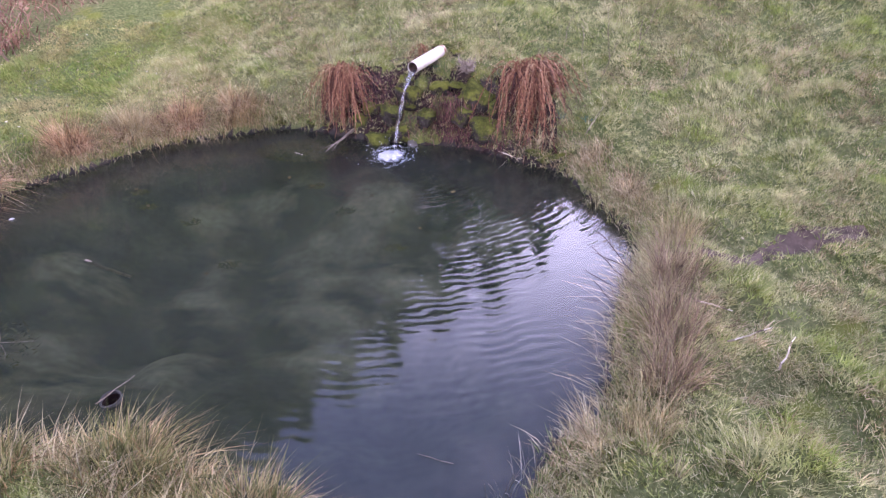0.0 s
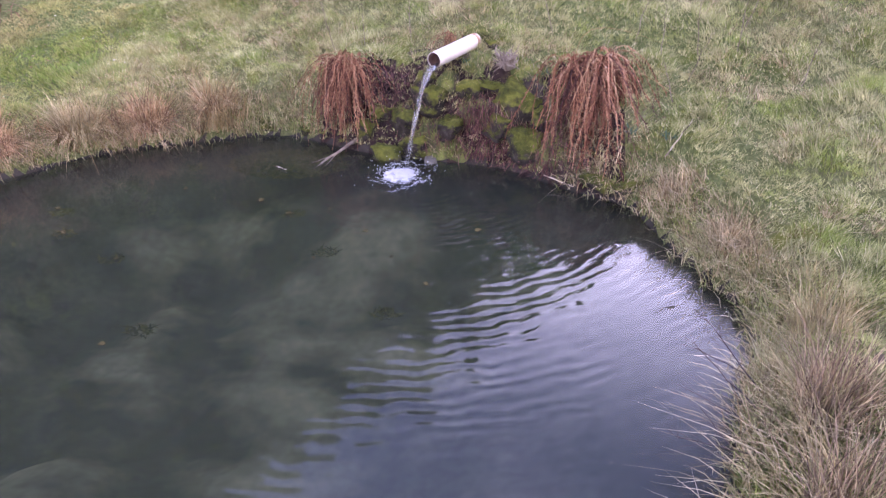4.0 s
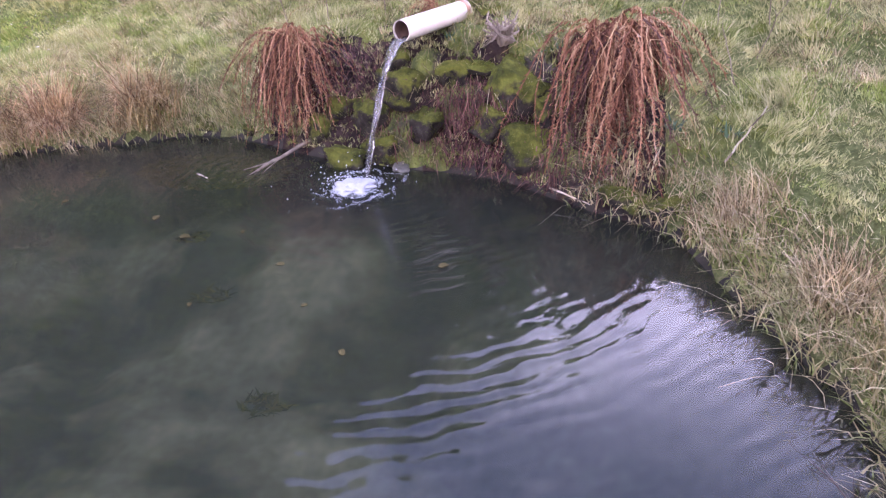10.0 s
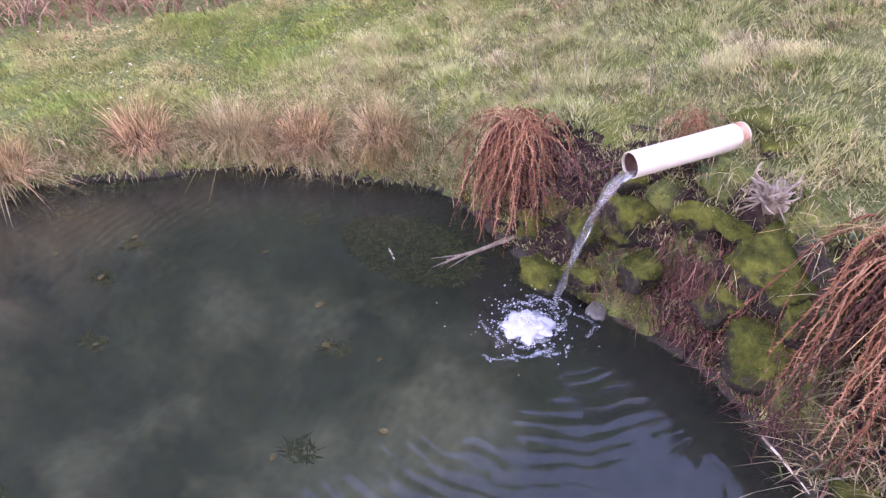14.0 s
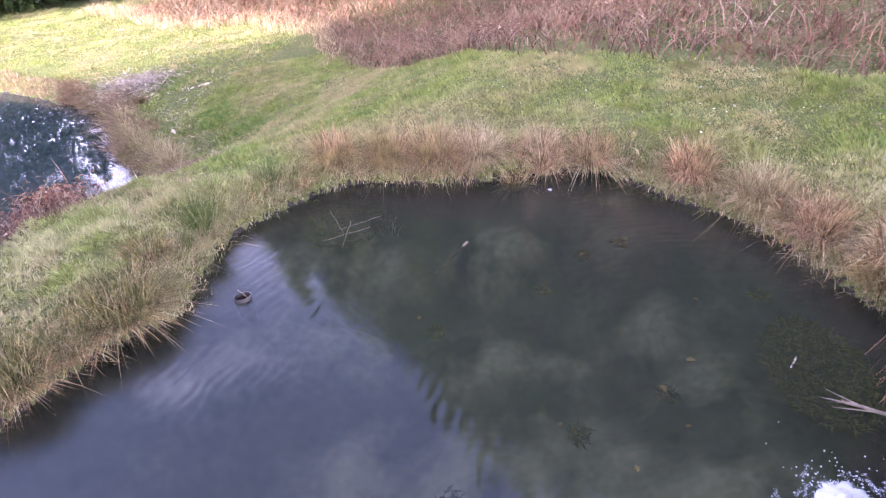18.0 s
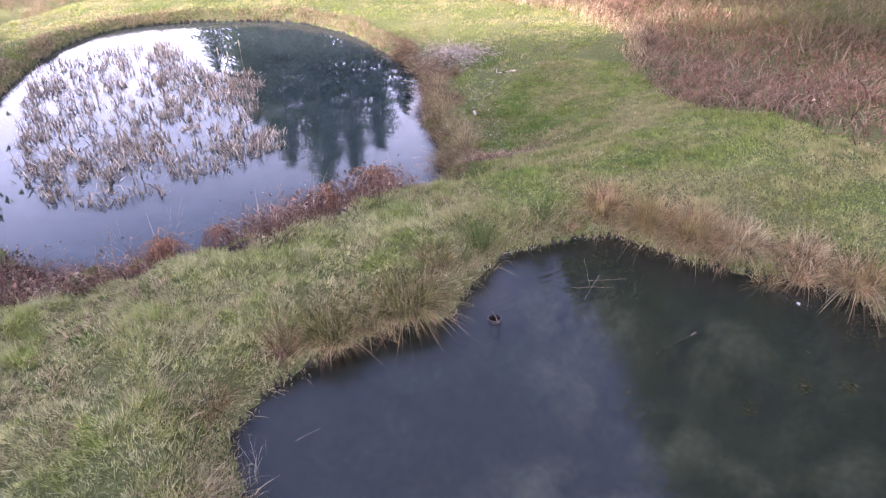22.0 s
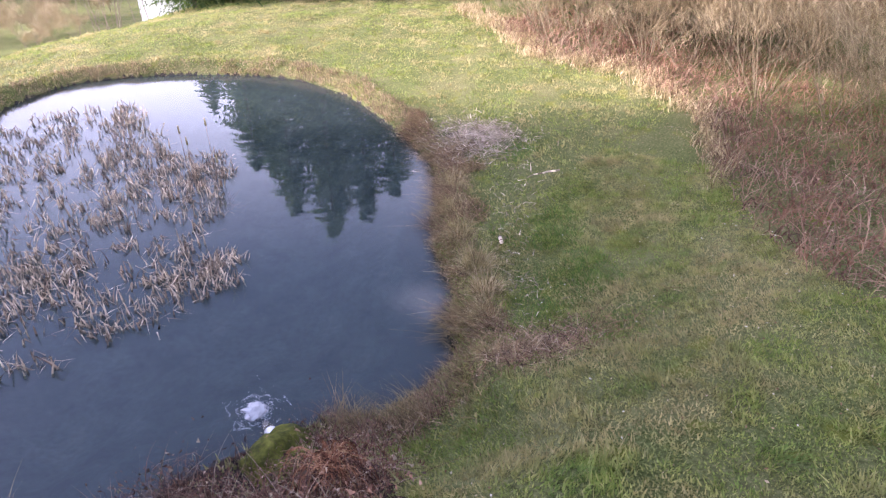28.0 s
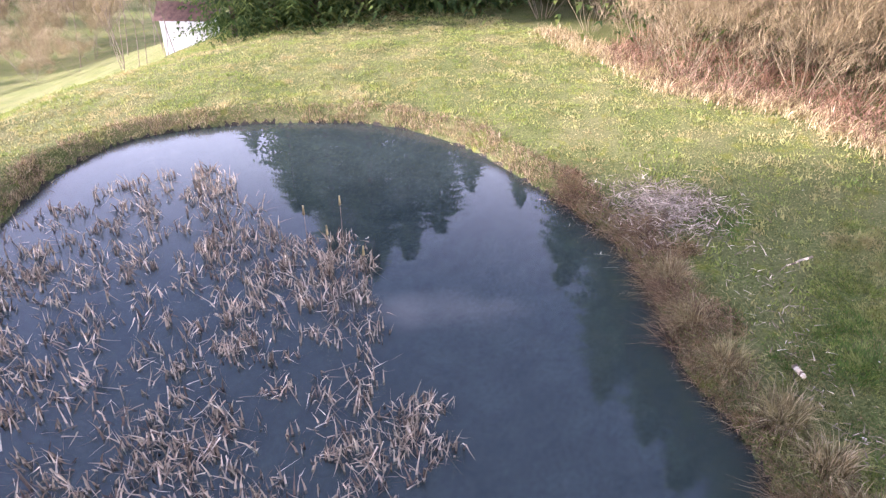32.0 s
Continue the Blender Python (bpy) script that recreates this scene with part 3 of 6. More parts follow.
def land(x, y, rough=True):
    """The height of the ground, with both ponds cut into it, and the distances from their shores."""
    x, y = np.asarray(x, dtype=float), np.asarray(y, dtype=float)
    cx, cy = np.clip(x, -42, 22), np.clip(y, -52, 30)
    z = _w[_n] + _w[_n + 1] * cx + _w[_n + 2] * cy
    for (ax, ay, _), wt in zip(_lv, _w[:_n]):
        z = z + wt * _kernel((cx - ax) ** 2 + (cy - ay) ** 2)
    far = np.hypot(x + 5, y + 3)
    z = np.where(far > 70, z + (np.clip(far, 70, 300) - 70) * 0.04, z)
    d1, d2 = edge_distance(x, y, SPRING_POND), edge_distance(x, y, LOW_POND)
    if rough:
        lump = (bumps(x, y, 0.30, 1) - 0.5) * 0.13 * smooth01((x + 4.5) / 2) + (bumps(x, y, 0.95, 2) - 0.5) * 0.09 + (bumps(x, y, 0.16, 3) - 0.5) * 0.08 * smooth01((x + 4.5) / 2)
        z = z + lump * np.where(far < 40, 1, 0)
    # the head of the spring pond is a steep bank, the other shores are low turf edges
    steep = np.exp(-(((x - 0.1) / 1.3) ** 2 + ((y - 7.2) / 0.9) ** 2))
    width = 0.55 - 0.1 * steep
    shore = 0.05 + 0.03 * bumps(x, y, 0.4, 5)
    z = np.where(d1 > 0, WATER_Z + shore * smooth01(d1 / 0.06) + (z - WATER_Z - shore) * smooth01(d1 / width), z)
    z = np.where(d1 <= 0, WATER_Z - 0.06 * smooth01(-d1 / 0.05) - 0.65 * smooth01(-d1 / 1.9) - 0.05 * bumps(x, y, 0.5, 6) * smooth01(-d1 / 0.3) + 0.12 * algae_share(x, y) * smooth01(-d1 / 0.9), z)
    dam = smooth01((y + 6.0) / 5.0) * smooth01((x + 6.5) / 1.5)
    width2 = 0.5 + 2.4 * dam
    low = LOW_Z + 0.05 * smooth01(d2 / 0.06)
    z = np.where((d2 > 0) & (d1 > 0.5), low + (np.maximum(z, LOW_Z + 0.12 - 0.5 * np.maximum(d2 - 3.0, 0)) - low) * smooth01(d2 / width2), z)
    z = np.where(d2 <= 0, LOW_Z - 0.06 * smooth01(-d2 / 0.05) - 0.9 * smooth01(-d2 / 2.5), z)
    return z, d1, d2


def dam_slope(x, y):
    """The bramble-grown slope from the brow of the dam down to the lower pond."""
    brow = np.interp(x, [-4.7, -3.8, -3.3, -2.4, -1.6, -0.85, -0.25, 0.5, 1.2], [-0.3, 0.7, 0.8, 0.6, 0.42, 0.1, -0.5, -1.3, -2.4])
    return (y < brow - 0.15 * bumps(x, y, 0.35, 62)) & (x > -4.7) & (y > -4.4) & (x < 1.2)


def land_z(x, y):
    return float(land(np.array([x]), np.array([y]))[0][0])


def spaced(a, b_, step):
    return np.arange(a, b_ + step / 2, step)


def growing(start, stop, step, factor=1.16):
    out, v = [], start
    while abs(v - start) < abs(stop - start):
        step *= factor
        v += math.copysign(step, stop - start)
        out.append(v)
    return np.array(out)


xs = np.concatenate([growing(-19.0, -420, 0.2)[::-1], spaced(-19.0, -5.2, 0.16), spaced(-5.1, 4.4, 0.07), growing(4.4, 420, 0.1)])
ys = np.concatenate([growing(-18.0, -420, 0.2)[::-1], spaced(-18.0, -2.6, 0.16), spaced(-2.5, 8.8, 0.075), growing(8.8, 420, 0.1)])
GX, GY = np.meshgrid(xs, ys, indexing="ij")
GZ, GD1, GD2 = land(GX, GY)
nx, ny = len(xs), len(ys)
idx = np.arange(nx * ny).reshape(nx, ny)
q = np.stack([idx[:-1, :-1], idx[1:, :-1], idx[1:, 1:], idx[:-1, 1:]], -1).reshape(-1, 4)
tris = np.concatenate([q[:, [0, 1, 2]], q[:, [0, 2, 3]]])
ground_mesh = mesh_of("ground", np.stack([GX, GY, GZ], -1), tris, SOIL, True)
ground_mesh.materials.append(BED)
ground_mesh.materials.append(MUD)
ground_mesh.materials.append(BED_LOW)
ground_mesh.materials.append(DARK_EARTH)
ground_mesh.attributes.new("algae", "FLOAT", "POINT").data.foreach_set("value", algae_share(GX, GY).ravel().astype(np.float32))
mid = np.stack([GX, GY], -1).reshape(-1, 2)[tris].mean(1)
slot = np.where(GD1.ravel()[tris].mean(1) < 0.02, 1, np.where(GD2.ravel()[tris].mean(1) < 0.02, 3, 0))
# bare dark earth under the brambles of the dam
slot = np.where(dam_slope(mid[:, 0], mid[:, 1]) & (slot == 0), 4, slot)
# wet earth at the foot of the spring bank
slot = np.where((np.abs(mid[:, 0] + 0.1) < 1.3) & (mid[:, 1] > 6.0) & (GD1.ravel()[tris].mean(1) < 0.45) & (slot == 0), 4, slot)
# a trodden, muddy rill that runs to the pond from the east
rill = np.abs(mid[:, 1] - (3.98 + 0.28 * (mid[:, 0] - 2.0) + 0.08 * np.sin(mid[:, 0] * 5))) < 0.16 * bumps(mid[:, 0], mid[:, 1], 0.3, 8)
slot = np.where(rill & (mid[:, 0] > 1.75) & (mid[:, 0] < 3.3), 2, slot)
if len(ground_mesh.polygons) == len(slot):
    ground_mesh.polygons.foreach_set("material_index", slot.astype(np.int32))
tagged(new("ground", ground_mesh), "uneven winter meadow turf with ponds cut into it", "ground", kind="structure")


def water_sheet(name, poly, z, mat, label, hole=None):
    bm = bmesh.new()
    pts = poly.copy()
    # pushed a little under the turf edge
    nrm = np.roll(pts, -1, axis=0) - np.roll(pts, 1, axis=0)
    nrm = np.stack([-nrm[:, 1], nrm[:, 0]], -1) / np.linalg.norm(nrm, axis=1)[:, None]
    area = np.sum(pts[:, 0] * np.roll(pts[:, 1], -1) - np.roll(pts[:, 0], -1) * pts[:, 1])
    pts = pts + nrm * (-0.05 if area > 0 else 0.05)
    loops = [pts]
    if hole:
        hx_, hy_, hr_ = hole
        loops.append([(hx_ + hr_ * math.cos(k * math.pi / 12), hy_ + hr_ * math.sin(k * math.pi / 12)) for k in range(24)])
    for loop in loops:
        ring = [bm.verts.new((x, y, z)) for x, y in loop]
        for i in range(len(ring)):
            bm.edges.new((ring[i - 1], ring[i]))
    bmesh.ops.triangle_fill(bm, edges=bm.edges[:], use_beauty=True, normal=(0, 0, 1))
    for f in bm.faces:
        f.normal_update()
        if f.normal.z < 0:
            f.normal_flip()
    me = bpy.data.meshes.new(name)
    bm.to_mesh(me)
    bm.free()
    me.materials.append(mat)
    return tagged(new(name, me), label, "pond water", kind="structure")


water_sheet("water_spring_pond", SPRING_POND, WATER_Z, WATER, "dark green clear pond water with ripples", (-2.0, 2.84, 0.059))
water_sheet("water_lower_pond", LOW_POND, LOW_Z, WATER_LOW, "calm blue-grey pond water mirroring the sky")


# ---- plants ----
def blades(base, height, width, lean, droop, turn=None, segs=2, curl=0.0):
    """Tapered, bent blades as triangles. base: n x 3; lean: n x 2, how far the tip goes sideways over the height; droop: how far it then hangs."""
    k = len(base)
    height, width, droop = (np.broadcast_to(np.asarray(v, dtype=float), (k,)) for v in (height, width, droop))
    turn = rng.uniform(0, math.pi, k) if turn is None else turn
    side = np.stack([np.cos(turn), np.sin(turn), np.zeros(k)], -1)
    rows_ = []
    for s in range(segs + 1):
        t = s / segs
        c = base.copy()
        c[:, :2] += lean * (height * (t ** 1.6))[:, None]
        c[:, 2] += height * (t - droop * t * t)
        w = width * (1 - t) ** 0.7 * 0.5
        if s < segs:
            rows_ += [c - side * w[:, None], c + side * w[:, None]]
        else:
            rows_.append(c)
    v = np.stack(rows_, 1)
    m = v.shape[1]
    t_ = []
    for s in range(segs - 1):
        a = 2 * s
        t_ += [(a, a + 1, a + 3), (a, a + 3, a + 2)]
    t_.append((m - 3, m - 2, m - 1))
    tri = (np.array(t_)[None] + (np.arange(k) * m)[:, None, None]).reshape(-1, 3)
    return v.reshape(-1, 3), tri


def joined(parts_):
    vs, ts, o = [], [], 0
    for v, t in parts_:
        vs.append(v)
        ts.append(t + o)
        o += len(v)
    return np.concatenate(vs), np.concatenate(ts)


def unit(k):
    a = rng.uniform(0, 2 * math.pi, k)
    return np.stack([np.cos(a), np.sin(a)], -1)


def strewn(count, x0, x1, y0, y1, keep):
    x, y = rng.uniform(x0, x1, count), rng.uniform(y0, y1, count)
    z, d1, d2 = land(x, y)
    ok = keep(x, y, d1, d2) & (d1 > 0.03) & (d2 > 0.05) & (~dam_slope(x, y) | (rng.random(count) < 0.1))
    return np.stack([x, y, z], -1)[ok], d1[ok], d2[ok]


def turf(name, label, mat, count, region, keep, tall, wide, spread, k=6):
    p, d1, d2 = strewn(count, *region, keep)
    base = np.repeat(p, k, 0)
    out = unit(len(base)) * np.abs(rng.normal(0, spread, (len(base), 1)))
    base[:, :2] += out
    base[:, 2] -= 0.01
    size = np.repeat(0.45 + 1.5 * bumps(p[:, 0], p[:, 1], 0.30, 1) ** 2 + 0.4 * rng.random(len(p)), k)
    # neighbours are combed the same way by wind and rain
    comb = 6.283 * (bumps(p[:, 0], p[:, 1], 0.55, 13) + 0.5 * bumps(p[:, 0], p[:, 1], 0.22, 14))
    comb = np.stack([np.cos(comb), np.sin(comb)], -1) * rng.uniform(0.0, 0.55, (len(p), 1))
    lean = np.repeat(comb, k, 0) + out / spread * 0.5 + unit(len(base)) * 0.25
    v, t = blades(base, tall * size * rng.uniform(0.6, 1.2, len(base)), wide, lean, rng.uniform(0, 0.35, len(base)), segs=1)
    return tagged(new(name, mesh_of(name, v, t, mat)), label, "grass", kind="stuff")


def west_edge(y):
    """Where the mown lawn ends and the bramble slope begins."""
    return np.interp(y, [-22, -10, -6.3, -3.5, -1.2, 0.3, 2.0, 3.4, 4.8, 6.5, 8.0, 10.0, 13.0], [-28, -20.5, -17.8, -17.7, -16.0, -12.9, -10.0, -8.5, -7.7, -6.9, -5.7, -5.2, -5.0])


def on_rill(x, y):
    return (np.abs(y - (3.98 + 0.28 * (x - 2.0) + 0.08 * np.sin(x * 5))) < 0.02 + 0.14 * bumps(x, y, 0.3, 8)) & (x > 1.75) & (x < 3.3)


def rough_meadow(x, y, d1, d2):
    lawnish = smooth01((-x - 3.2) / 2.0) * (y < 6.5)
    return (rng.random(len(x)) > lawnish * 0.8) & (x > west_edge(y)) & (~on_rill(x, y) | (rng.random(len(x)) < 0.15))


def mown(x, y, d1, d2):
    return (x > west_edge(y)) & ~on_rill(x, y)


turf("meadow_grass", "tussocky rough grass, green mixed with winter straw", GRASS, 60000, (-3.8, 5.2, -1.6, 10.5), rough_meadow, 0.060, 0.0075, 0.024, 14)
turf("lawn_grass", "short mown green lawn grass with fallen leaves", LAWN, 56000, (-13.0, -2.6, -2.0, 9.5), mown, 0.045, 0.018, 0.05, 9)
turf("field_grass", "short sunlit field grass sloping to the valley", LAWN, 52000, (-28.0, 4.0, -26.0, -1.5), mown, 0.055, 0.034, 0.10, 7)


def lush(x, y, d1, d2):
    m = np.zeros(len(x), dtype=bool)
    for cx, cy, rr in LUSH_SPOTS:
        m |= np.hypot(x - cx, (y - cy) * 1.2) < rr * (0.6 + 0.7 * bumps(x, y, 0.5, 77))
    return m


LUSH_SPOTS = ((-9.6, -1.5, 0.75), (-8.5, -0.45, 0.85), (-7.6, 0.6, 0.55), (-12.0, -3.4, 0.5))
turf("lush_grass", "patches of deep green grass on the lower lawn", LUSH, 14000, (-12.8, -6.2, -4.2, 2.0), lush, 0.07, 0.011, 0.03)


def tussocks(name, label, mat, count, region, keep, tall, wide, k=14):
    p, d1, d2 = strewn(count, *region, keep)
    base = np.repeat(p, k, 0)
    d = unit(len(base))
    base[:, :2] += d * rng.uniform(0, 0.05, (len(base), 1))
    base[:, 2] -= 0.01
    size = np.repeat(rng.uniform(0.5, 1.3, len(p)), k)
    comb = 6.283 * (bumps(p[:, 0], p[:, 1], 0.55, 13) + 0.5 * bumps(p[:, 0], p[:, 1], 0.22, 14))
    flow = np.repeat(np.stack([np.cos(comb), np.sin(comb)], -1) * rng.uniform(0.1, 0.7, (len(p), 1)), k, 0)
    v, t = blades(base, tall * size * rng.uniform(0.5, 1.1, len(base)), wide, d * rng.uniform(0.2, 1.1, (len(base), 1)) + flow, rng.uniform(0.1, 0.9, len(base)), segs=2)
    return tagged(new(name, mesh_of(name, v, t, mat)), label, "grass", kind="stuff")


def meadow_only(x, y, d1, d2):
    return (bumps(x, y, 0.8, 81) * 0.6 + bumps(x, y, 0.28, 83) * 0.5 > 0.5) & ~on_rill(x, y) & (x > -3.9 + 0.5 * bumps(x, y, 0.6, 82)) & (x > west_edge(y))


def hummock(x, y, d1, d2):
    return (bumps(x, y, 0.30, 1) > 0.55) & (bumps(x, y, 1.3, 88) > 0.4) & mown(x, y, d1, d2)


tussocks("straw_tussocks", "small bleached straw tussocks in the meadow", STRAW, 17000, (-4.0, 5.2, -1.6, 10.5), meadow_only, 0.10, 0.005, 9)
tussocks("green_tussocks", "small green grass tussocks in the meadow", GRASS, 11000, (-4.0, 5.2, -1.6, 10.5), mown, 0.08, 0.006, 9)


tussocks("pale_tussocks", "bleached drooping grass hummocks in the meadow", STRAW, 4200, (-3.6, 5.2, -1.2, 10.0), meadow_only, 0.16, 0.006, 26)
tussocks("moss_hummocks", "yellow-green mossy hummocks in the meadow", MOSS_TURF, 8000, (-3.6, 5.2, -1.2, 10.0), hummock, 0.05, 0.007, 34)


def shore_points(poly, step, out_lo, out_hi, keep=None):
    seg = np.roll(poly, -1, axis=0) - poly
    ln = np.linalg.norm(seg, axis=1)
    s = np.arange(0, ln.sum(), step)
    cum = np.concatenate([[0], np.cumsum(ln)])
    i = np.clip(np.searchsorted(cum, s, side="right") - 1, 0, len(poly) - 1)
    p = poly[i] + seg[i] * ((s - cum[i]) / ln[i])[:, None]
    area = np.sum(poly[:, 0] * np.roll(poly[:, 1], -1) - np.roll(poly[:, 0], -1) * poly[:, 1])
    nrm = np.stack([seg[i][:, 1], -seg[i][:, 0]], -1) / ln[i][:, None] * (1 if area > 0 else -1)
    p = p + nrm * rng.uniform(out_lo, out_hi, (len(p), 1)) + rng.normal(0, 0.03, p.shape)
    if keep is not None:
        ok = keep(p[:, 0], p[:, 1])
        p, nrm = p[ok], nrm[ok]
    z = land(p[:, 0], p[:, 1])[0]
    return np.column_stack([p, z]), nrm


def bank_fringe(name, label, mat, poly, step, out, tall, per, overhang, keep=None, wide=0.007, loose=0.4):
    p, nrm = shore_points(poly, step, *out, keep)
    base = np.repeat(p, per, 0)
    base[:, :2] += rng.normal(0, 0.035, (len(base), 2))
    base[:, 2] -= 0.015
    size = np.repeat(0.5 + bumps(p[:, 0], p[:, 1], 0.5, 21) + 0.3 * rng.random(len(p)), per)
    size = size * np.where((base[:, 1] < 2.7) & (base[:, 0] > -0.9) & (base[:, 0] < 0.75) & (base[:, 1] > 0), 0.45, 1.0)
    if abs(p[0, 2]) > 1.0:
        size = size * np.repeat(np.where(bumps(p[:, 0], p[:, 1], 0.6, 71) > 0.45, 1.15, 0.45), per)
    lean = -np.repeat(nrm, per, 0) * rng.uniform(-0.2, overhang, (len(base), 1)) + unit(len(base)) * loose
    v, t = blades(base, tall * size * rng.uniform(0.5, 1.15, len(base)), wide, lean, rng.uniform(0.1, 0.9, len(base)), segs=3)
    return tagged(new(name, mesh_of(name, v, t, mat)), label, "bank grass", kind="stuff")


def not_head(x, y):
    return ~((y > 6.3) & (x > -1.5) & (x < 0.72))


bank_fringe("dry_bank_grass", "bleached dry grass hanging over the pond edge", STRAW, SPRING_POND, 0.010, (0.02, 0.36), 0.22, 7, 1.2, not_head, 0.0075)
bank_fringe("green_bank_grass", "short green grass and moss on the pond edge", GRASS, SPRING_POND, 0.014, (0.0, 0.25), 0.11, 6, 0.6, not_head, 0.0075)
bank_fringe("sedge_fringe", "orange-straw sedge drooping over the west shore", SEDGE, SPRING_POND, 0.009, (0.04, 0.34), 0.33, 8, 1.0, lambda x, y: (x < -2.2) & (y > 2.7) & (bumps(x, y, 0.4, 91) > 0.58), 0.009)
bank_fringe("lower_bank_grass", "dry brown grass and sedge round the lower pond", STRAW, LOW_POND, 0.011, (0.02, 0.5), 0.15, 5, 0.7, lambda x, y: (x < -4.7) | (y < -6.0), 0.009)
bank_fringe("far_bank_grass", "brown dry grass on the far pond bank", DRY_RUSH, LOW_POND, 0.009, (0.02, 0.6), 0.17, 5, 0.5, lambda x, y: (x < -4.9) | (y < -8), 0.011)
bank_fringe("matted_sedge", "brown matted dead sedge lying over the lower pond's bank", MAT_SEDGE, LOW_POND, 0.0035, (-0.04, 0.95), 0.24, 8, 1.3, lambda x, y: (x < -4.9) & (y > -6.5) & (edge_distance(x, y, LOW_POND) < 0.15 + 1.0 * bumps(x, y, 0.7, 93)), 0.011, 0.95)


def tuft_mesh(name, radius, tall, count, mat, flop=0.9, stiff=0.5, wide=0.007):
    """A clump of long blades that rise from the middle and fall outwards."""
    dirs = unit(count)
    r = radius * np.sqrt(rng.random(count)) * 0.45
    base = np.column_stack([dirs * r[:, None], np.full(count, -0.03)])
    h = tall * rng.uniform(0.55, 1.1, count)
    out = rng.random(count)
    lean = dirs * (0.12 + flop * out ** 1.5 * radius / tall)[:, None] + unit(count) * rng.uniform(0.05, 0.55, (count, 1))
    v, t = blades(base, h, wide, lean, (1 - stiff) * 1.5 * out, segs=4)
    return mesh_of(name, v, t, mat)


def tuft(name, label, category, x, y, radius, tall, count, mat, flop=0.9, stiff=0.5, wide=0.007, group="", dead=None, skirt=0.3):
    """A clump of living or standing leaves with a skirt of dead ones."""
    root = tagged(new(name), label, category, group)
    under(new("leaves", tuft_mesh("leaves", radius, tall, int(count * (1 - skirt)), mat, flop, stiff, wide)), root)
    under(new("dead_leaves", tuft_mesh("dead_leaves", radius * (0.95 + 0.5 * skirt), tall * (0.6 + 0.4 * skirt), int(count * skirt) + 4, dead or STRAW, flop * (1.15 - 0.3 * skirt), stiff * 0.3, wide)), root)
    root.matrix_world = pose(x, y, land_z(x, y), 0, 0, rng.uniform(0, 360))
    return root


for x, y, r, h, cnt in ((-1.62, 2.1, 0.5, 0.36, 2400), (-0.9, 1.82, 0.4, 0.38, 1500), (-2.15, 2.06, 0.3, 0.24, 600), (-1.25, 1.96, 0.34, 0.34, 800), (0.25, 1.66, 0.26, 0.22, 420)):
    tuft("rush_tuft", "large tuft of olive rushes with a drooping straw-brown skirt", "rush tuft", x, y, r, h, cnt, RUSH, 0.85, 0.5, 0.008, "rushes on the dam", SEDGE, 0.5)
tuft("dead_dock", "clump of grey-brown dead dock leaves beside the rushes", "dead plant", -0.5, 1.66, 0.22, 0.3, 260, MAT_SEDGE, 0.8, 0.5, 0.012, "", MAT_SEDGE)
for x, y, r, h, cnt in ((-2.72, 2.22, 0.2, 0.46, 420), (-3.55, 2.5, 0.16, 0.36, 260), (-2.45, 2.2, 0.14, 0.3, 180)):
    tuft("green_rush_tuft", "upright fresh green rush tuft at the water's edge", "rush tuft", x, y, r, h, cnt, RUSH_FRESH, 0.5, 0.85, group="green rushes")
for x, y, r, h, cnt in ((-4.15, 2.95, 0.34, 0.42, 520), (-4.2, 3.5, 0.34, 0.44, 560), (-4.22, 3.95, 0.36, 0.46, 640), (-4.32, 4.4, 0.36, 0.44, 600), (-4.55, 5.0, 0.3, 0.36, 420),
                        (-3.92, 6.35, 0.34, 0.44, 560), (-3.45, 6.85, 0.36, 0.44, 600), (-2.95, 7.15, 0.32, 0.4, 520), (-2.45, 7.42, 0.3, 0.36, 420)):
    tuft("sedge_tuft", "straw-brown sedge tuft drooping over the water", "sedge tuft", x, y, r * 1.1, h * 1.15, int(cnt * 2.0), (STRAW, SEDGE, SEDGE)[int(cnt / 20) % 3], 1.1, 0.22, 0.008, group="sedges on the bank", dead=SEDGE)
for x, y, r, h, cnt in ((-4.42, 5.5, 0.34, 0.34, 520), (-4.3, 5.05, 0.26, 0.3, 300), (-4.1, 4.75, 0.2, 0.24, 200)):
    tuft("russet_tuft", "reddish drooping sedge tuft at the pond edge", "sedge tuft", x, y, r * 1.2, h * 1.2, cnt * 2, SEDGE, 1.2, 0.2, 0.009, group="russet sedges")
for x, y, r, h, cnt in ((1.45, 3.2, 0.3, 0.5, 620), (1.3, 2.75, 0.3, 0.46, 520), (1.62, 3.75, 0.3, 0.46, 560), (1.85, 4.35, 0.26, 0.36, 380), (1.7, 5.3, 0.26, 0.3, 360),
                        (1.5, 5.9, 0.24, 0.28, 320), (1.05, 2.35, 0.24, 0.34, 300), (-0.6, 1.52, 0.16, 0.24, 160), (0.3, 1.68, 0.2, 0.2, 200)):
    tuft("dry_grass_tuft", "bleached tan dry grass tuft on the bank", "grass tuft", x, y, r * 1.1, h * 1.1, int(cnt * 0.75), STRAW if cnt < 420 else DRY_RUSH, 0.5, 0.75, 0.006, group="dry tufts")


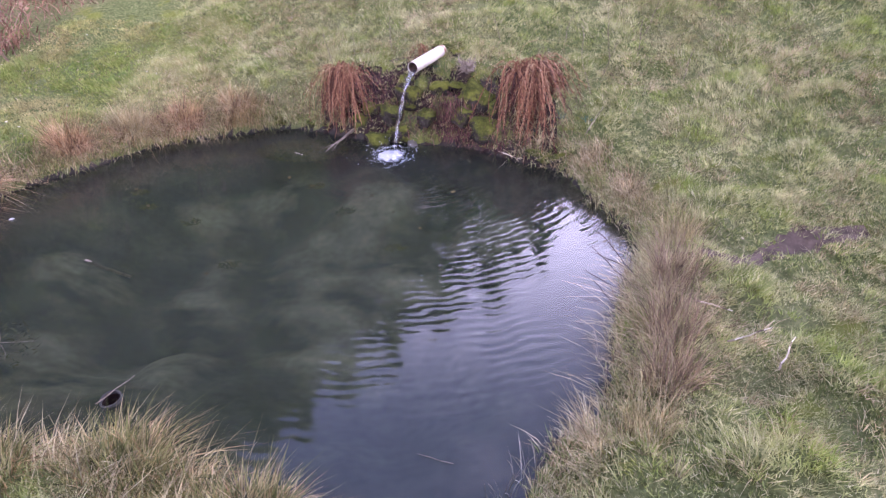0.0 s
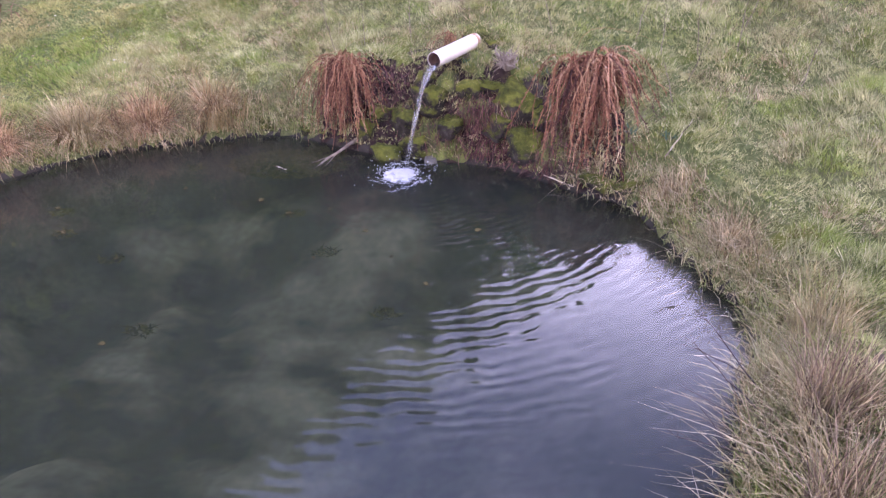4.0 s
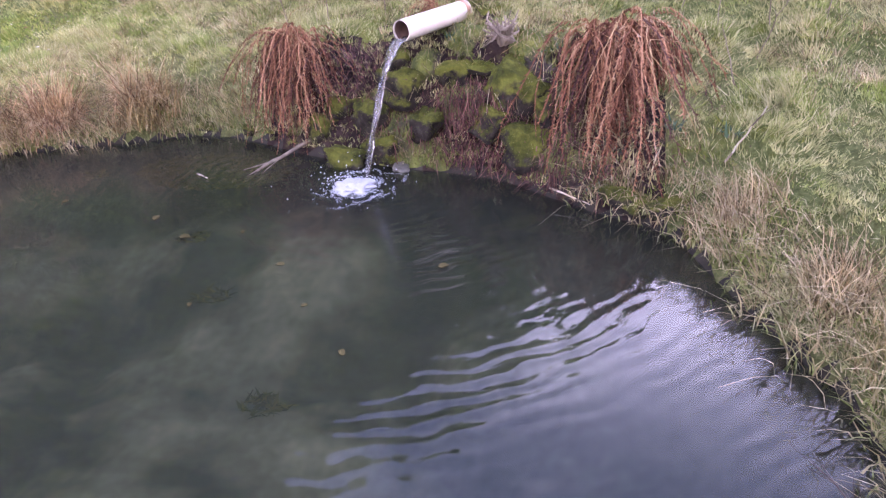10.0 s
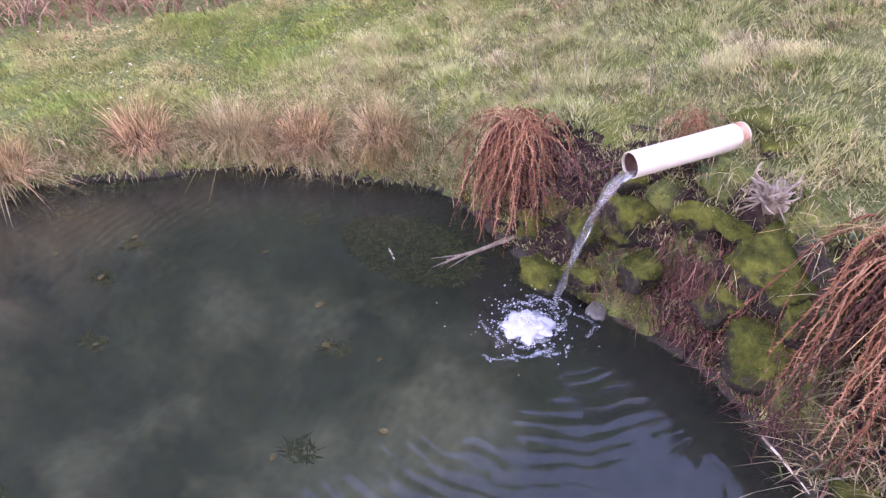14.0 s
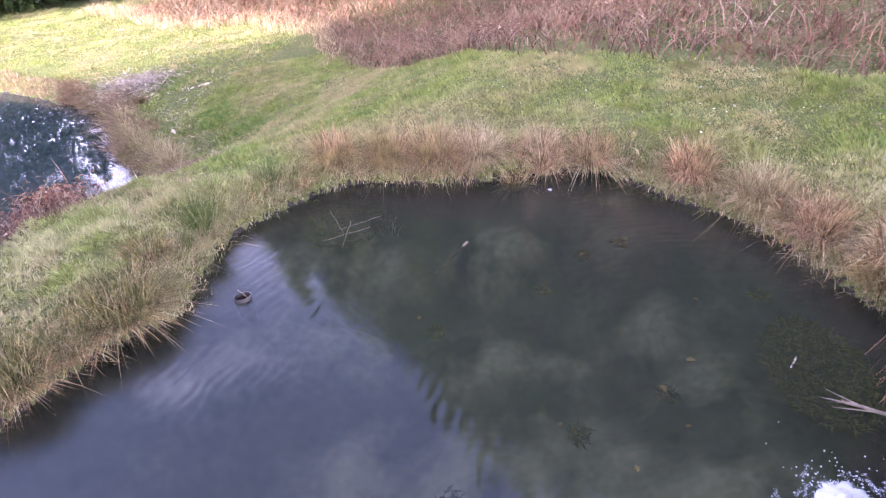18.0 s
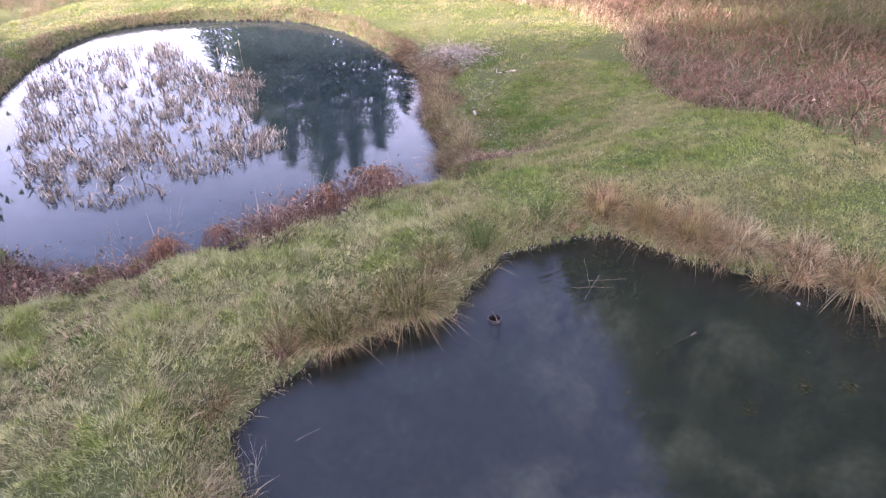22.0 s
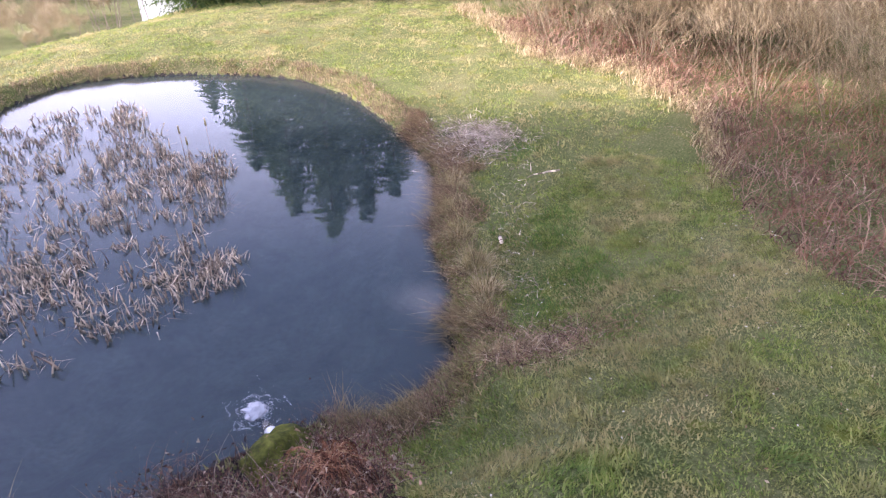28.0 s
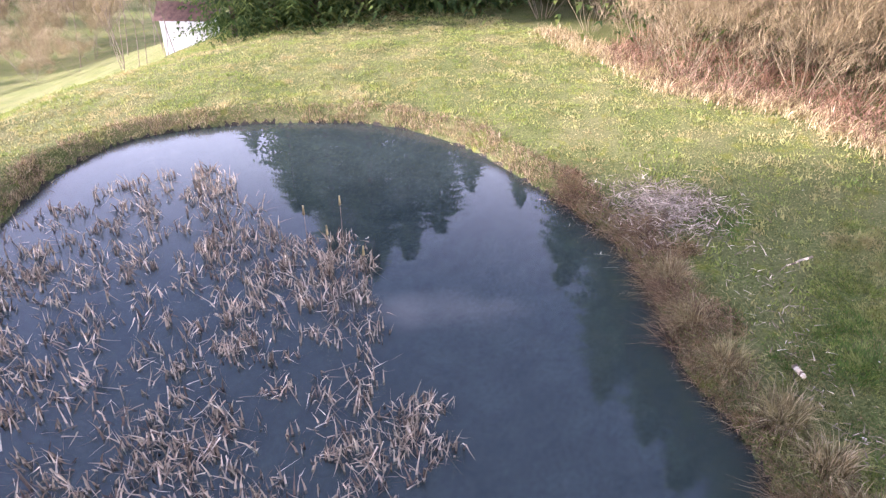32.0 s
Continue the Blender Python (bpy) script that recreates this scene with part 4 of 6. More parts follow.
# dead ferns: arching fronds with small leaflets
def frond_mesh(reach, fall, seed, mat):
    """An arching stem that ends hanging, set with short curled leaflets on both sides."""
    r = np.random.default_rng(seed)
    k = 24
    t = np.linspace(0, 1, k)
    out = reach * (1 - np.exp(-3.0 * t)) / (1 - math.exp(-3.0)) + np.cumsum(r.normal(0, 0.004, k))
    up = 0.10 * np.sin(math.pi * np.clip(t / 0.5, 0, 1)) * r.uniform(0.4, 1.3) - fall * np.clip((t - 0.12) / 0.88, 0, 1) ** 1.25
    c = np.stack([out, np.cumsum(r.normal(0, 0.006, k)), up], -1)
    vs, ts = [], []
    for i, p in enumerate(c):
        w = 0.0034 - 0.002 * i / k
        vs.extend([p + np.array([0, w, w * 0.3]), p - np.array([0, w, -w * 0.3])])
    for i in range(k - 1):
        a = 2 * i
        ts.extend([(a, a + 1, a + 3), (a, a + 3, a + 2)])
    for i in range(3, k):
        for sgn in (-1, 1):
            for h in (0.0, 0.5):
                a = c[i] * (1 - h) + c[i - 1] * h
                ln = (0.013 + 0.020 * math.sin(math.pi * (i / k) ** 0.8)) * r.uniform(0.5, 1.2)
                d = np.array([r.uniform(-0.2, 0.5), sgn * r.uniform(0.25, 0.7), r.uniform(-1.2, -0.3)])
                e = a + d / np.linalg.norm(d) * ln
                o = len(vs)
                vs.extend([a + np.array([0.002, 0, 0.0065]), a - np.array([0.002, 0, 0.0065]), e])
                ts.append((o, o + 1, o + 2))
    return mesh_of("frond", np.array(vs), np.array(ts), mat)


FRONDS = [frond_mesh(0.18 + 0.075 * (i % 5), 0.38 + 0.07 * (i % 7), 100 + i, FERN) for i in range(18)]
DARK_FRONDS = [frond_mesh(0.12 + 0.08 * (i % 5), 0.36 + 0.08 * (i % 6), 200 + i, DARK_FERN) for i in range(10)]


def stem_mesh(seed):
    r = np.random.default_rng(seed)
    t = np.linspace(0, 1, 8)
    c = np.stack([0.5 * t, np.cumsum(r.normal(0, 0.02, 8)), 0.18 * np.sin(2.6 * t) - 0.5 * t ** 2], -1)
    w = np.linspace(0.0035, 0.002, 8)
    vs, ts = [], []
    for i in range(8):
        for k in range(3):
            a = 2 * math.pi * k / 3
            vs.append(c[i] + np.array([0, math.cos(a), math.sin(a)]) * w[i])
    for i in range(7):
        for k in range(3):
            p0, p1 = 3 * i + k, 3 * i + (k + 1) % 3
            ts += [(p0, p1, p1 + 3), (p0, p1 + 3, p0 + 3)]
    return mesh_of("stem", np.array(vs), np.array(ts), SEDGE, True)


STEMS = [stem_mesh(300 + i) for i in range(4)]


def dead_fern(label, x, y, z, count, size, front=-90, spread=130):
    """front: the way that it falls, in degrees; fronds fan out to both sides of it."""
    root = tagged(new("dead_fern"), label, "fern", "dead ferns")
    root.matrix_world = pose(x, y, z)
    for i in range(count):
        a = front + float(np.clip(rng.normal(0, 0.55), -1.3, 1.3)) * spread
        # every fourth frond is a darker one, set lower to fill the gaps
        underneath = i % 4 == 0
        ob = under(new("frond", (DARK_FRONDS if underneath else FRONDS)[i % (10 if underneath else 18)]), root)
        s = size * rng.uniform(0.65, 1.1)
        ob.matrix_local = pose(rng.normal(0, 0.07) * size, rng.normal(0, 0.04) * size, rng.normal(-0.06 if underneath else 0.0, 0.03), rng.normal(0, 9), rng.normal(0, 9), a) @ Matrix.Diagonal((s, s, s, 1))
    for i in range(max(6, count // 14)):
        ob = under(new("stem", STEMS[i % 4]), root)
        s = size * rng.uniform(0.5, 1.0)
        ob.matrix_local = pose(rng.normal(0, 0.12) * size, rng.normal(-0.05, 0.05) * size, rng.normal(0.02, 0.04), rng.normal(0, 25), rng.normal(0, 25), front + rng.normal(0, 0.6) * spread) @ Matrix.Diagonal((s, s, s, 1))
    return root


dead_fern("rust-brown dead fern clump hanging over the bank", -1.10, 7.22, 0.70, 280, 0.82, -105, 130)
dead_fern("large rust-brown dead fern hanging down the bank", 0.92, 6.95, 0.79, 430, 1.18, -66, 78)
dead_fern("flattened rust-brown fern behind the spout pipe", -0.22, 7.40, 0.90, 60, 0.5, -100, 220)
for x, y, up, count, size in ((-3.62, 0.05, 0.42, 150, 0.85), (-2.55, 0.22, 0.3, 70, 0.6), (-0.8, -0.35, 0.3, 110, 0.7), (-1.35, -0.2, 0.28, 70, 0.6), (-4.25, -0.55, 0.3, 70, 0.6)):
    dead_fern("rust-red dead fern among the brambles of the dam", x, y, land_z(x, y) + up, count, size, -120, 230)

DEBRIS_AT = ((-0.62, 7.22, 0.60, 0.13), (-0.78, 7.16, 0.45, 0.12), (1.36, 6.86, 0.52, 0.14), (1.28, 6.66, 0.36, 0.14), (0.95, 6.55, 0.2, 0.12))


# brambles down the slope of the dam, and the wide bramble bank west of the lawn
def canes(name, label, pts, tall, length, mat, wide=0.008, per=3, leaf_size=0.02):
    base = np.repeat(pts, per, 0)
    base[:, :2] += rng.normal(0, 0.12, (len(base), 2))
    k = len(base)
    v, t = blades(base, tall * rng.uniform(0.4, 1.2, k), wide, unit(k) * rng.uniform(0.2, length, (k, 1)), rng.uniform(0.2, 1.1, k), segs=4)
    # dead leaves caught on the canes
    m = k * 2
    pick = rng.integers(0, k, m)
    at = base[pick] + np.column_stack([rng.normal(0, 0.18, (m, 2)), rng.uniform(0, tall * 0.6, m)])
    s = rng.uniform(0.3, 1.0, m) * leaf_size
    a, b_, c = (at + rng.normal(0, 1, (m, 3)) * s[:, None] for _ in range(3))
    lv = np.stack([a, b_, c], 1).reshape(-1, 3)
    lt = np.arange(m * 3).reshape(-1, 3)
    v, t = joined([(v, t), (lv, lt)])
    return tagged(new(name, mesh_of(name, v, t, mat)), label, "brambles", kind="stuff")


debris = np.concatenate([np.column_stack([rng.normal(x, r, 55), rng.normal(y, r * 0.7, 55), rng.normal(z, 0.05, 55)]) for x, y, z, r in DEBRIS_AT])
canes("bank_debris", "dark purple-brown rotten stalks matted beside the ferns", debris, 0.13, 1.9, ROOTS_DRY, 0.006, 5, 0.006)
px_, py_ = rng.uniform(-4.8, 1.2, 9000), rng.uniform(-4.3, 1.0, 9000)
pz_, pd1, pd2 = land(px_, py_)
near_outlet = np.abs((px_ + 4.2) * 0.77 - (py_ + 1.6) * 0.64) < 0.35
ok = dam_slope(px_, py_) & (pd2 > 0.05) & (pd2 < 3.4) & ~(near_outlet & (py_ < -0.6) & (px_ < -2.8)) & (bumps(px_, py_, 0.45, 61) > 0.25)
canes("dam_brambles", "red-brown brambles and dead stalks on the dam slope", np.column_stack([px_, py_, pz_])[ok], 0.5, 1.3, DAM_BRAMBLE, 0.009, 4)
bx, by = rng.uniform(-30, -5, 26000), rng.uniform(-9, 15, 26000)
bd = west_edge(by) - bx
ok = (bd > 0) & (bd < 9) & (rng.random(len(bx)) < np.exp(-bd / 6))
bx, by = bx[ok], by[ok]
canes("bramble_bank", "wide bank of pinkish-brown winter brambles and leaf litter", np.column_stack([bx, by, land(bx, by)[0]]), 0.6, 1.6, BRAMBLE, 0.02, 4)


# bleached long grass where the lawn meets the brambles
gy = rng.uniform(-12.0, 0.5, 1700)
gx = west_edge(gy) + rng.normal(-0.1, 0.35, len(gy))
base = np.repeat(np.column_stack([gx, gy, land(gx, gy)[0]]), 5, 0)
base[:, :2] += rng.normal(0, 0.06, (len(base), 2))
k = len(base)
v, t = blades(base, rng.uniform(0.12, 0.4, k), 0.016, unit(k) * rng.uniform(0.1, 0.9, (k, 1)), rng.uniform(0.1, 0.8, k), segs=3)
tagged(new("hedge_grass", mesh_of("hedge_grass", v, t, STRAW)), "bleached long grass along the foot of the hedge", "dry grass", kind="stuff")


# ---- spring head: pipe, jet, stones ----
def tube_bm(a, b_, r0, r1=None, sides=24, wall=0.0, rings=1):
    """A tube between two points; with a wall it is hollow and open at a."""
    a, b_ = Vector(a), Vector(b_)
    r1 = r0 if r1 is None else r1
    q_ = (b_ - a).to_track_quat("Z", "Y")
    bm = bmesh.new()

    def ring(p, r):
        return [bm.verts.new(p + q_ @ Vector((r * math.cos(2 * math.pi * i / sides), r * math.sin(2 * math.pi * i / sides), 0))) for i in range(sides)]

    def skin(c, d):
        for i in range(sides):
            bm.faces.new((c[i], c[(i + 1) % sides], d[(i + 1) % sides], d[i]))
    rr = [ring(a.lerp(b_, k / rings), r0 + (r1 - r0) * k / rings) for k in range(rings + 1)]
    for c, d in zip(rr, rr[1:]):
        skin(c, d)
    if wall:
        i0, i1 = ring(a, r0 - wall), ring(b_, r1 - wall)
        skin(i0, rr[0])
        skin(i1, i0)
        bm.faces.new(i1)
    else:
        bm.faces.new(rr[0])
    bm.faces.new(rr[-1])
    bmesh.ops.recalc_face_normals(bm, faces=bm.faces[:])
    return bm


MOUTH, TAIL = Vector((-0.313, 6.874, 0.85)), Vector((0.0, 7.44, 0.886))
pipe = tagged(new("spout_pipe"), "cream plastic spout pipe with iron-stained end, jutting from the bank", "pipe")
part("tube", tube_bm(MOUTH, TAIL, 0.064, wall=0.005, sides=32), PLASTIC, pipe, smooth=False)
axis = (TAIL - MOUTH).normalized()
part("bore", tube_bm(MOUTH + axis * 0.012, TAIL - axis * 0.02, 0.0585, wall=0.002, sides=32), PIPE_IN, pipe, "brown stained bore", smooth=False)
part("stain", tube_bm(TAIL - axis * 0.05, TAIL - axis * 0.01, 0.0652, wall=0.001, sides=32), RUST, pipe, "rusty stain round the pipe")


def stream_bm(points, radii, sides=10, seed=3):
    r = random.Random(seed)
    bm = bmesh.new()
    prev = None
    for k, (p, rad) in enumerate(zip(points, radii)):
        ring = []
        for i in range(sides):
            a = 2 * math.pi * i / sides
            rr = rad * (1 + 0.4 * math.sin(2 * a + k * 0.55) + r.uniform(-0.3, 0.3))
            ring.append(bm.verts.new(Vector(p) + Vector((rr * math.cos(a), rr * math.sin(a), 0))))
        if prev:
            for i in range(sides):
                bm.faces.new((prev[i], prev[(i + 1) % sides], ring[(i + 1) % sides], ring[i]))
        prev = ring
    bmesh.ops.recalc_face_normals(bm, faces=bm.faces[:])
    return bm


def splash(parent, cx, cy, z, rad, count, seed):
    r = np.random.default_rng(seed)
    # a heaped, bubbling middle of many small humps
    bm = bmesh.new()
    bmesh.ops.create_icosphere(bm, subdivisions=4, radius=1)
    for v in bm.verts:
        v.co *= 1 + 0.5 * noise.noise(v.co * 2.1) + 0.4 * noise.noise(v.co * 6.0)
        v.co = Vector((cx + v.co.x * rad * 0.38, cy + v.co.y * rad * 0.38, z + v.co.z * rad * 0.1))
    for i in range(520):
        s = r.uniform(0.008, 0.026) * rad * r.uniform(0.4, 1.0)
        off = r.normal(0, rad * 0.25, 2)
        m = Matrix.Translation((cx + off[0], cy + off[1], z + 0.004 + 0.35 * rad * math.exp(-(np.hypot(*off) / (rad * 0.22)) ** 2) * r.uniform(0, 0.6))) @ Matrix.Diagonal((s * r.uniform(0.6, 1.4), s * r.uniform(0.6, 1.4), s * 0.5, 1))
        bmesh.ops.create_icosphere(bm, subdivisions=1, radius=1, matrix=m)
    tagged(part("boil", bm, FOAM, parent), kind="stuff")
    # broken, curling lines of foam round it
    vs, ts = [], []
    for i in range(count // 14):
        a, span = r.uniform(0, 2 * math.pi), r.uniform(0.1, 0.7)
        d0 = rad * r.choice([0.5, 0.68, 0.9], p=[0.4, 0.35, 0.25]) * r.uniform(0.8, 1.2)
        for k in range(int(span * d0 * 800)):
            aa = a + span * r.random()
            d = d0 * (1 + 0.10 * math.sin(5 * aa + i) + 0.05 * math.sin(11 * aa)) + r.normal(0, 0.006)
            c, w, q_ = np.array([cx + d * math.cos(aa), cy + d * math.sin(aa), z + 0.004]), r.uniform(0.0008, 0.0026), len(vs)
            for e in range(5):
                vs.append(c + np.array([w * math.cos(e * 1.2566), w * math.sin(e * 1.2566), 0.0]))
            vs.append(c + np.array([0, 0, w * 0.6]))
            ts.extend([(q_ + e, q_ + (e + 1) % 5, q_ + 5) for e in range(5)])
    tagged(under(new("foam", mesh_of("foam", np.array(vs), np.array(ts), FOAM)), parent), kind="stuff")
    # drops in the air
    vs, ts = [], []
    for i in range(count // 3):
        a, d, h = r.uniform(0, 6.28), abs(r.normal(0, rad * 0.55)), abs(r.normal(0, rad * 0.16))
        c, s = np.array([cx + d * math.cos(a), cy + d * math.sin(a), z + h + 0.01]), r.uniform(0.002, 0.006)
        o = len(vs)
        vs.extend([c + (0, 0, s), c + (s, 0, -s), c + (-s, s, -s), c + (-s, -s, -s)])
        ts.extend([(o, o + 1, o + 2), (o, o + 2, o + 3), (o, o + 3, o + 1), (o + 1, o + 3, o + 2)])
    tagged(under(new("spray", mesh_of("spray", np.array(vs), np.array(ts), FOAM)), parent), kind="stuff")


LAND_AT = Vector((-0.53, 6.66, 0.0))
jet = tagged(new("water_jet"), "white stream of water falling from the pipe into the pond", "water jet")
start = MOUTH + Vector((-0.01, -0.01, -0.045))
pts = [start.lerp(LAND_AT, k / 28) * 1.0 for k in range(29)]
for k, p_ in enumerate(pts):
    t = k / 28
    p_.x = start.x + (LAND_AT.x - start.x) * t ** 0.62
    p_.y = start.y + (LAND_AT.y - start.y) * t ** 0.62
part("stream", stream_bm([start + axis * 0.05 + Vector((0, 0, 0.003))] + pts, [0.022] + [0.025 - 0.011 * (k / 28) ** 0.5 for k in range(29)]), JET, jet)
splash(jet, -0.57, 6.50, 0.0, 0.30, 520, 5)


def stone(name, label, x, y, z, sx, sy, sz, mat, seed, fuzz=True):
    bm = bmesh.new()
    bmesh.ops.create_icosphere(bm, subdivisions=3, radius=1)
    off = Vector((seed * 3.7, seed * 1.3, 0))
    for v in bm.verts:
        v.co = Vector([math.copysign(abs(u) ** 0.5, u) for u in v.co])
        v.co *= 1 + 0.38 * noise.noise(v.co * 1.1 + off) + 0.24 * noise.noise(v.co * 2.8 + off) + 0.05 * noise.noise(v.co * 8 + off)
        v.co = Vector((v.co.x * sx, v.co.y * sy, v.co.z * sz))
    root = tagged(new(name), label, "stone", "stones of the spring head")
    root.matrix_world = pose(x, y, z, (seed * 31) % 40 - 20, (seed * 17) % 40 - 20, (seed * 47) % 360)
    ob = part("rock", bm, mat, root)
    if fuzz:
        me = ob.data
        k = 1100
        pick = rng.integers(0, len(me.polygons), k)
        c = np.array([me.polygons[i].center[:] for i in pick])
        nn = np.array([me.polygons[i].normal[:] for i in pick])
        c, nn = c[nn[:, 2] > -0.1], nn[nn[:, 2] > -0.1]
        k = len(c)
        c = c + rng.normal(0, 0.008, c.shape)
        side = np.cross(nn, rng.normal(0, 1, nn.shape))
        side /= np.linalg.norm(side, axis=1)[:, None] + 1e-9
        w = 0.003
        tri = np.stack([c - side * w, c + side * w, c + nn * rng.uniform(0.004, 0.014, (k, 1)) - np.array([0, 0, 0.004])], 1)
        tagged(under(new("moss", mesh_of("moss", tri.reshape(-1, 3), np.arange(k * 3).reshape(-1, 3), MOSS_FUZZ)), root), kind="stuff")
    return root


stone("wet_stone", "small pale wet stone at the waterline below the jet", -0.34, 6.83, -0.005, 0.055, 0.045, 0.035, STONE, 21, False)
stone("wet_stone", "dark mossy flat stone under the stump", 0.16, 7.04, 0.60, 0.08, 0.07, 0.04, MOSS, 22, True)
stone("wet_stone", "mossy stone plate leaning in the bank", 0.46, 7.04, 0.64, 0.09, 0.05, 0.04, MOSS, 23, True)
for i, (x, y, s) in enumerate(((1.02, 6.3, 0.13), (1.22, 6.2, 0.12), (-1.55, 7.32, 0.07), (-1.95, 7.42, 0.08)  , (0.06, 7.58, 0.13), (0.2, 7.46, 0.11))):
    stone("moss_cushion", "cushion of bright yellow-green moss on the bank", x, y, max(land_z(x, y), 0.8 if abs(x - 0.12) < 0.1 else 0) - s * 0.15, s, s * 0.8, s * 0.42, MOSS, 30 + i)

# steep wet bank of moss and earth behind the stones
uu, vv = np.meshgrid(np.linspace(-1.3, 1.4, 90), np.linspace(0, 1, 34), indexing="ij")
foot = np.interp(uu, [-1.3, -1.0, -0.45, 0.25, 0.5, 0.82, 1.2, 1.4], [7.2, 7.02, 6.87, 6.74, 6.57, 6.34, 6.12, 6.0])
lumps = (bumps(uu, vv, 0.22, 51) - 0.5) * 0.16 + (bumps(uu, vv, 0.09, 52) - 0.5) * 0.07
top = 0.80 * np.exp(-((uu - 0.05) / 1.15) ** 4) + 0.05
bank_y = foot - 0.03 + vv * (0.50 + 0.25 * np.abs(uu - 0.1)) - lumps * np.sin(vv * math.pi)
bank_z = -0.08 + vv ** 0.8 * (top + 0.08) + lumps * 0.7 * np.sin(vv * math.pi) - 0.05 * (vv > 0.97)
bi = np.arange(90 * 34).reshape(90, 34)
bq = np.stack([bi[:-1, :-1], bi[1:, :-1], bi[1:, 1:], bi[:-1, 1:]], -1).reshape(-1, 4)
tagged(new("spring_bank", mesh_of("spring_bank", np.stack([uu, bank_y, bank_z], -1), np.concatenate([bq[:, [0, 1, 2]], bq[:, [0, 2, 3]]]), BANK, True)), "steep wet bank of dark earth and moss", "bank", kind="structure")


def on_bank(x, v):
    """A place on the steep bank, v from its foot (0) to its brow (1)."""
    i, j = int(np.clip((x + 1.3) / 2.7 * 89, 0, 89)), int(np.clip(v * 33, 0, 33))
    return float(uu[i, j]), float(bank_y[i, j]), float(bank_z[i, j])


k = 5200
ii, jj = rng.integers(0, 90, k), rng.integers(2, 34, k)
base = np.stack([uu[ii, jj], bank_y[ii, jj] - 0.005, bank_z[ii, jj]], -1) + rng.normal(0, 0.012, (k, 3))
v, t = blades(base, rng.uniform(0.015, 0.06, k), 0.008, np.column_stack([rng.normal(0, 0.5, k), rng.normal(-0.8, 0.4, k)]), rng.uniform(0, 0.8, k), segs=2)
tagged(new("bank_moss", mesh_of("bank_moss", v, t, MOSS_FUZZ)), "moss and fine grass on the wet bank", "moss", kind="stuff")
k = 700
ii, jj = rng.integers(0, 90, k), rng.integers(14, 34, k)
base = np.stack([uu[ii, jj], bank_y[ii, jj], bank_z[ii, jj]], -1)
v, t = blades(base, rng.uniform(0.08, 0.24, k), 0.006, np.column_stack([rng.normal(0, 0.4, k), rng.normal(-0.7, 0.3, k)]), rng.uniform(0.6, 1.8, k), segs=3)
tagged(new("bank_straw", mesh_of("bank_straw", v, t, STRAW)), "dry stalks hanging down the wet bank", "dry grass", kind="stuff")
k = 3600
spot = np.where(rng.random(k) < 0.65, rng.normal(0.28, 0.24, k), rng.uniform(-0.8, 1.0, k))
ii, jj = np.clip(((spot + 1.3) / 2.7 * 89).astype(int), 0, 89), rng.integers(4, 20, k)
base = np.stack([uu[ii, jj], bank_y[ii, jj] - 0.03, bank_z[ii, jj] + 0.02], -1) + rng.normal(0, 0.02, (k, 3))
v, t = blades(base, -rng.uniform(0.04, 0.22, k), 0.006, np.column_stack([rng.normal(0, 0.5, k), rng.normal(0.1, 0.3, k)]), rng.uniform(0, 0.4, k), segs=3)
tagged(new("hanging_roots", mesh_of("hanging_roots", v, t, ROOTS)), "dark purple-brown roots and dead stalks hanging down the wet bank", "roots", kind="stuff")


for i, (x, v_, sx, sz) in enumerate(((-0.92, 0.22, 0.13, 0.17), (-0.72, 0.08, 0.17, 0.09), (-0.56, 0.32, 0.16, 0.13), (-0.76, 0.42, 0.14, 0.11), (-0.32, 0.5, 0.18, 0.13), (0.0, 0.68, 0.16, 0.10),
                                     (0.38, 0.55, 0.19, 0.16), (0.50, 0.30, 0.17, 0.14), (0.27, 0.36, 0.14, 0.12), (-0.42, 0.72, 0.15, 0.1), (-0.46, 0.14, 0.12, 0.09), (0.62, 0.5, 0.12, 0.1), (-0.15, 0.28, 0.12, 0.1))):
    bx_, by_, bz_ = on_bank(x, v_)
    stone("mossy_stone", "stone thickly covered in yellow-green moss in the wet bank", bx_, by_ + 0.02, bz_ - 0.01, sx, sx * 0.75, sz, MOSS, i + 1)
# grey stump of a cut shrub beside the pipe
def limb_bm(bm, a, b_, r0, r1, sides=6):
    q_ = (b_ - a).to_track_quat("Z", "Y")
    lo, hi = [], []
    for i in range(sides):
        d = Vector((math.cos(2 * math.pi * i / sides), math.sin(2 * math.pi * i / sides), 0))
        lo.append(bm.verts.new(a + q_ @ (d * r0)))
        hi.append(bm.verts.new(b_ + q_ @ (d * r1)))
    for i in range(sides):
        bm.faces.new((lo[i], lo[(i + 1) % sides], hi[(i + 1) % sides], hi[i]))
    bm.faces.new(hi)


stump = tagged(new("shrub_stump"), "grey knotty stump of a cut shrub on the bank", "stump")
bm = bmesh.new()
bmesh.ops.create_icosphere(bm, subdivisions=4, radius=0.055)
for v in bm.verts:
    v.co *= 1 + 0.55 * noise.noise(v.co * 16) + 0.3 * noise.noise(v.co * 45)
part("knot", bm, WOOD, stump)
bm = bmesh.new()
r_ = random.Random(4)
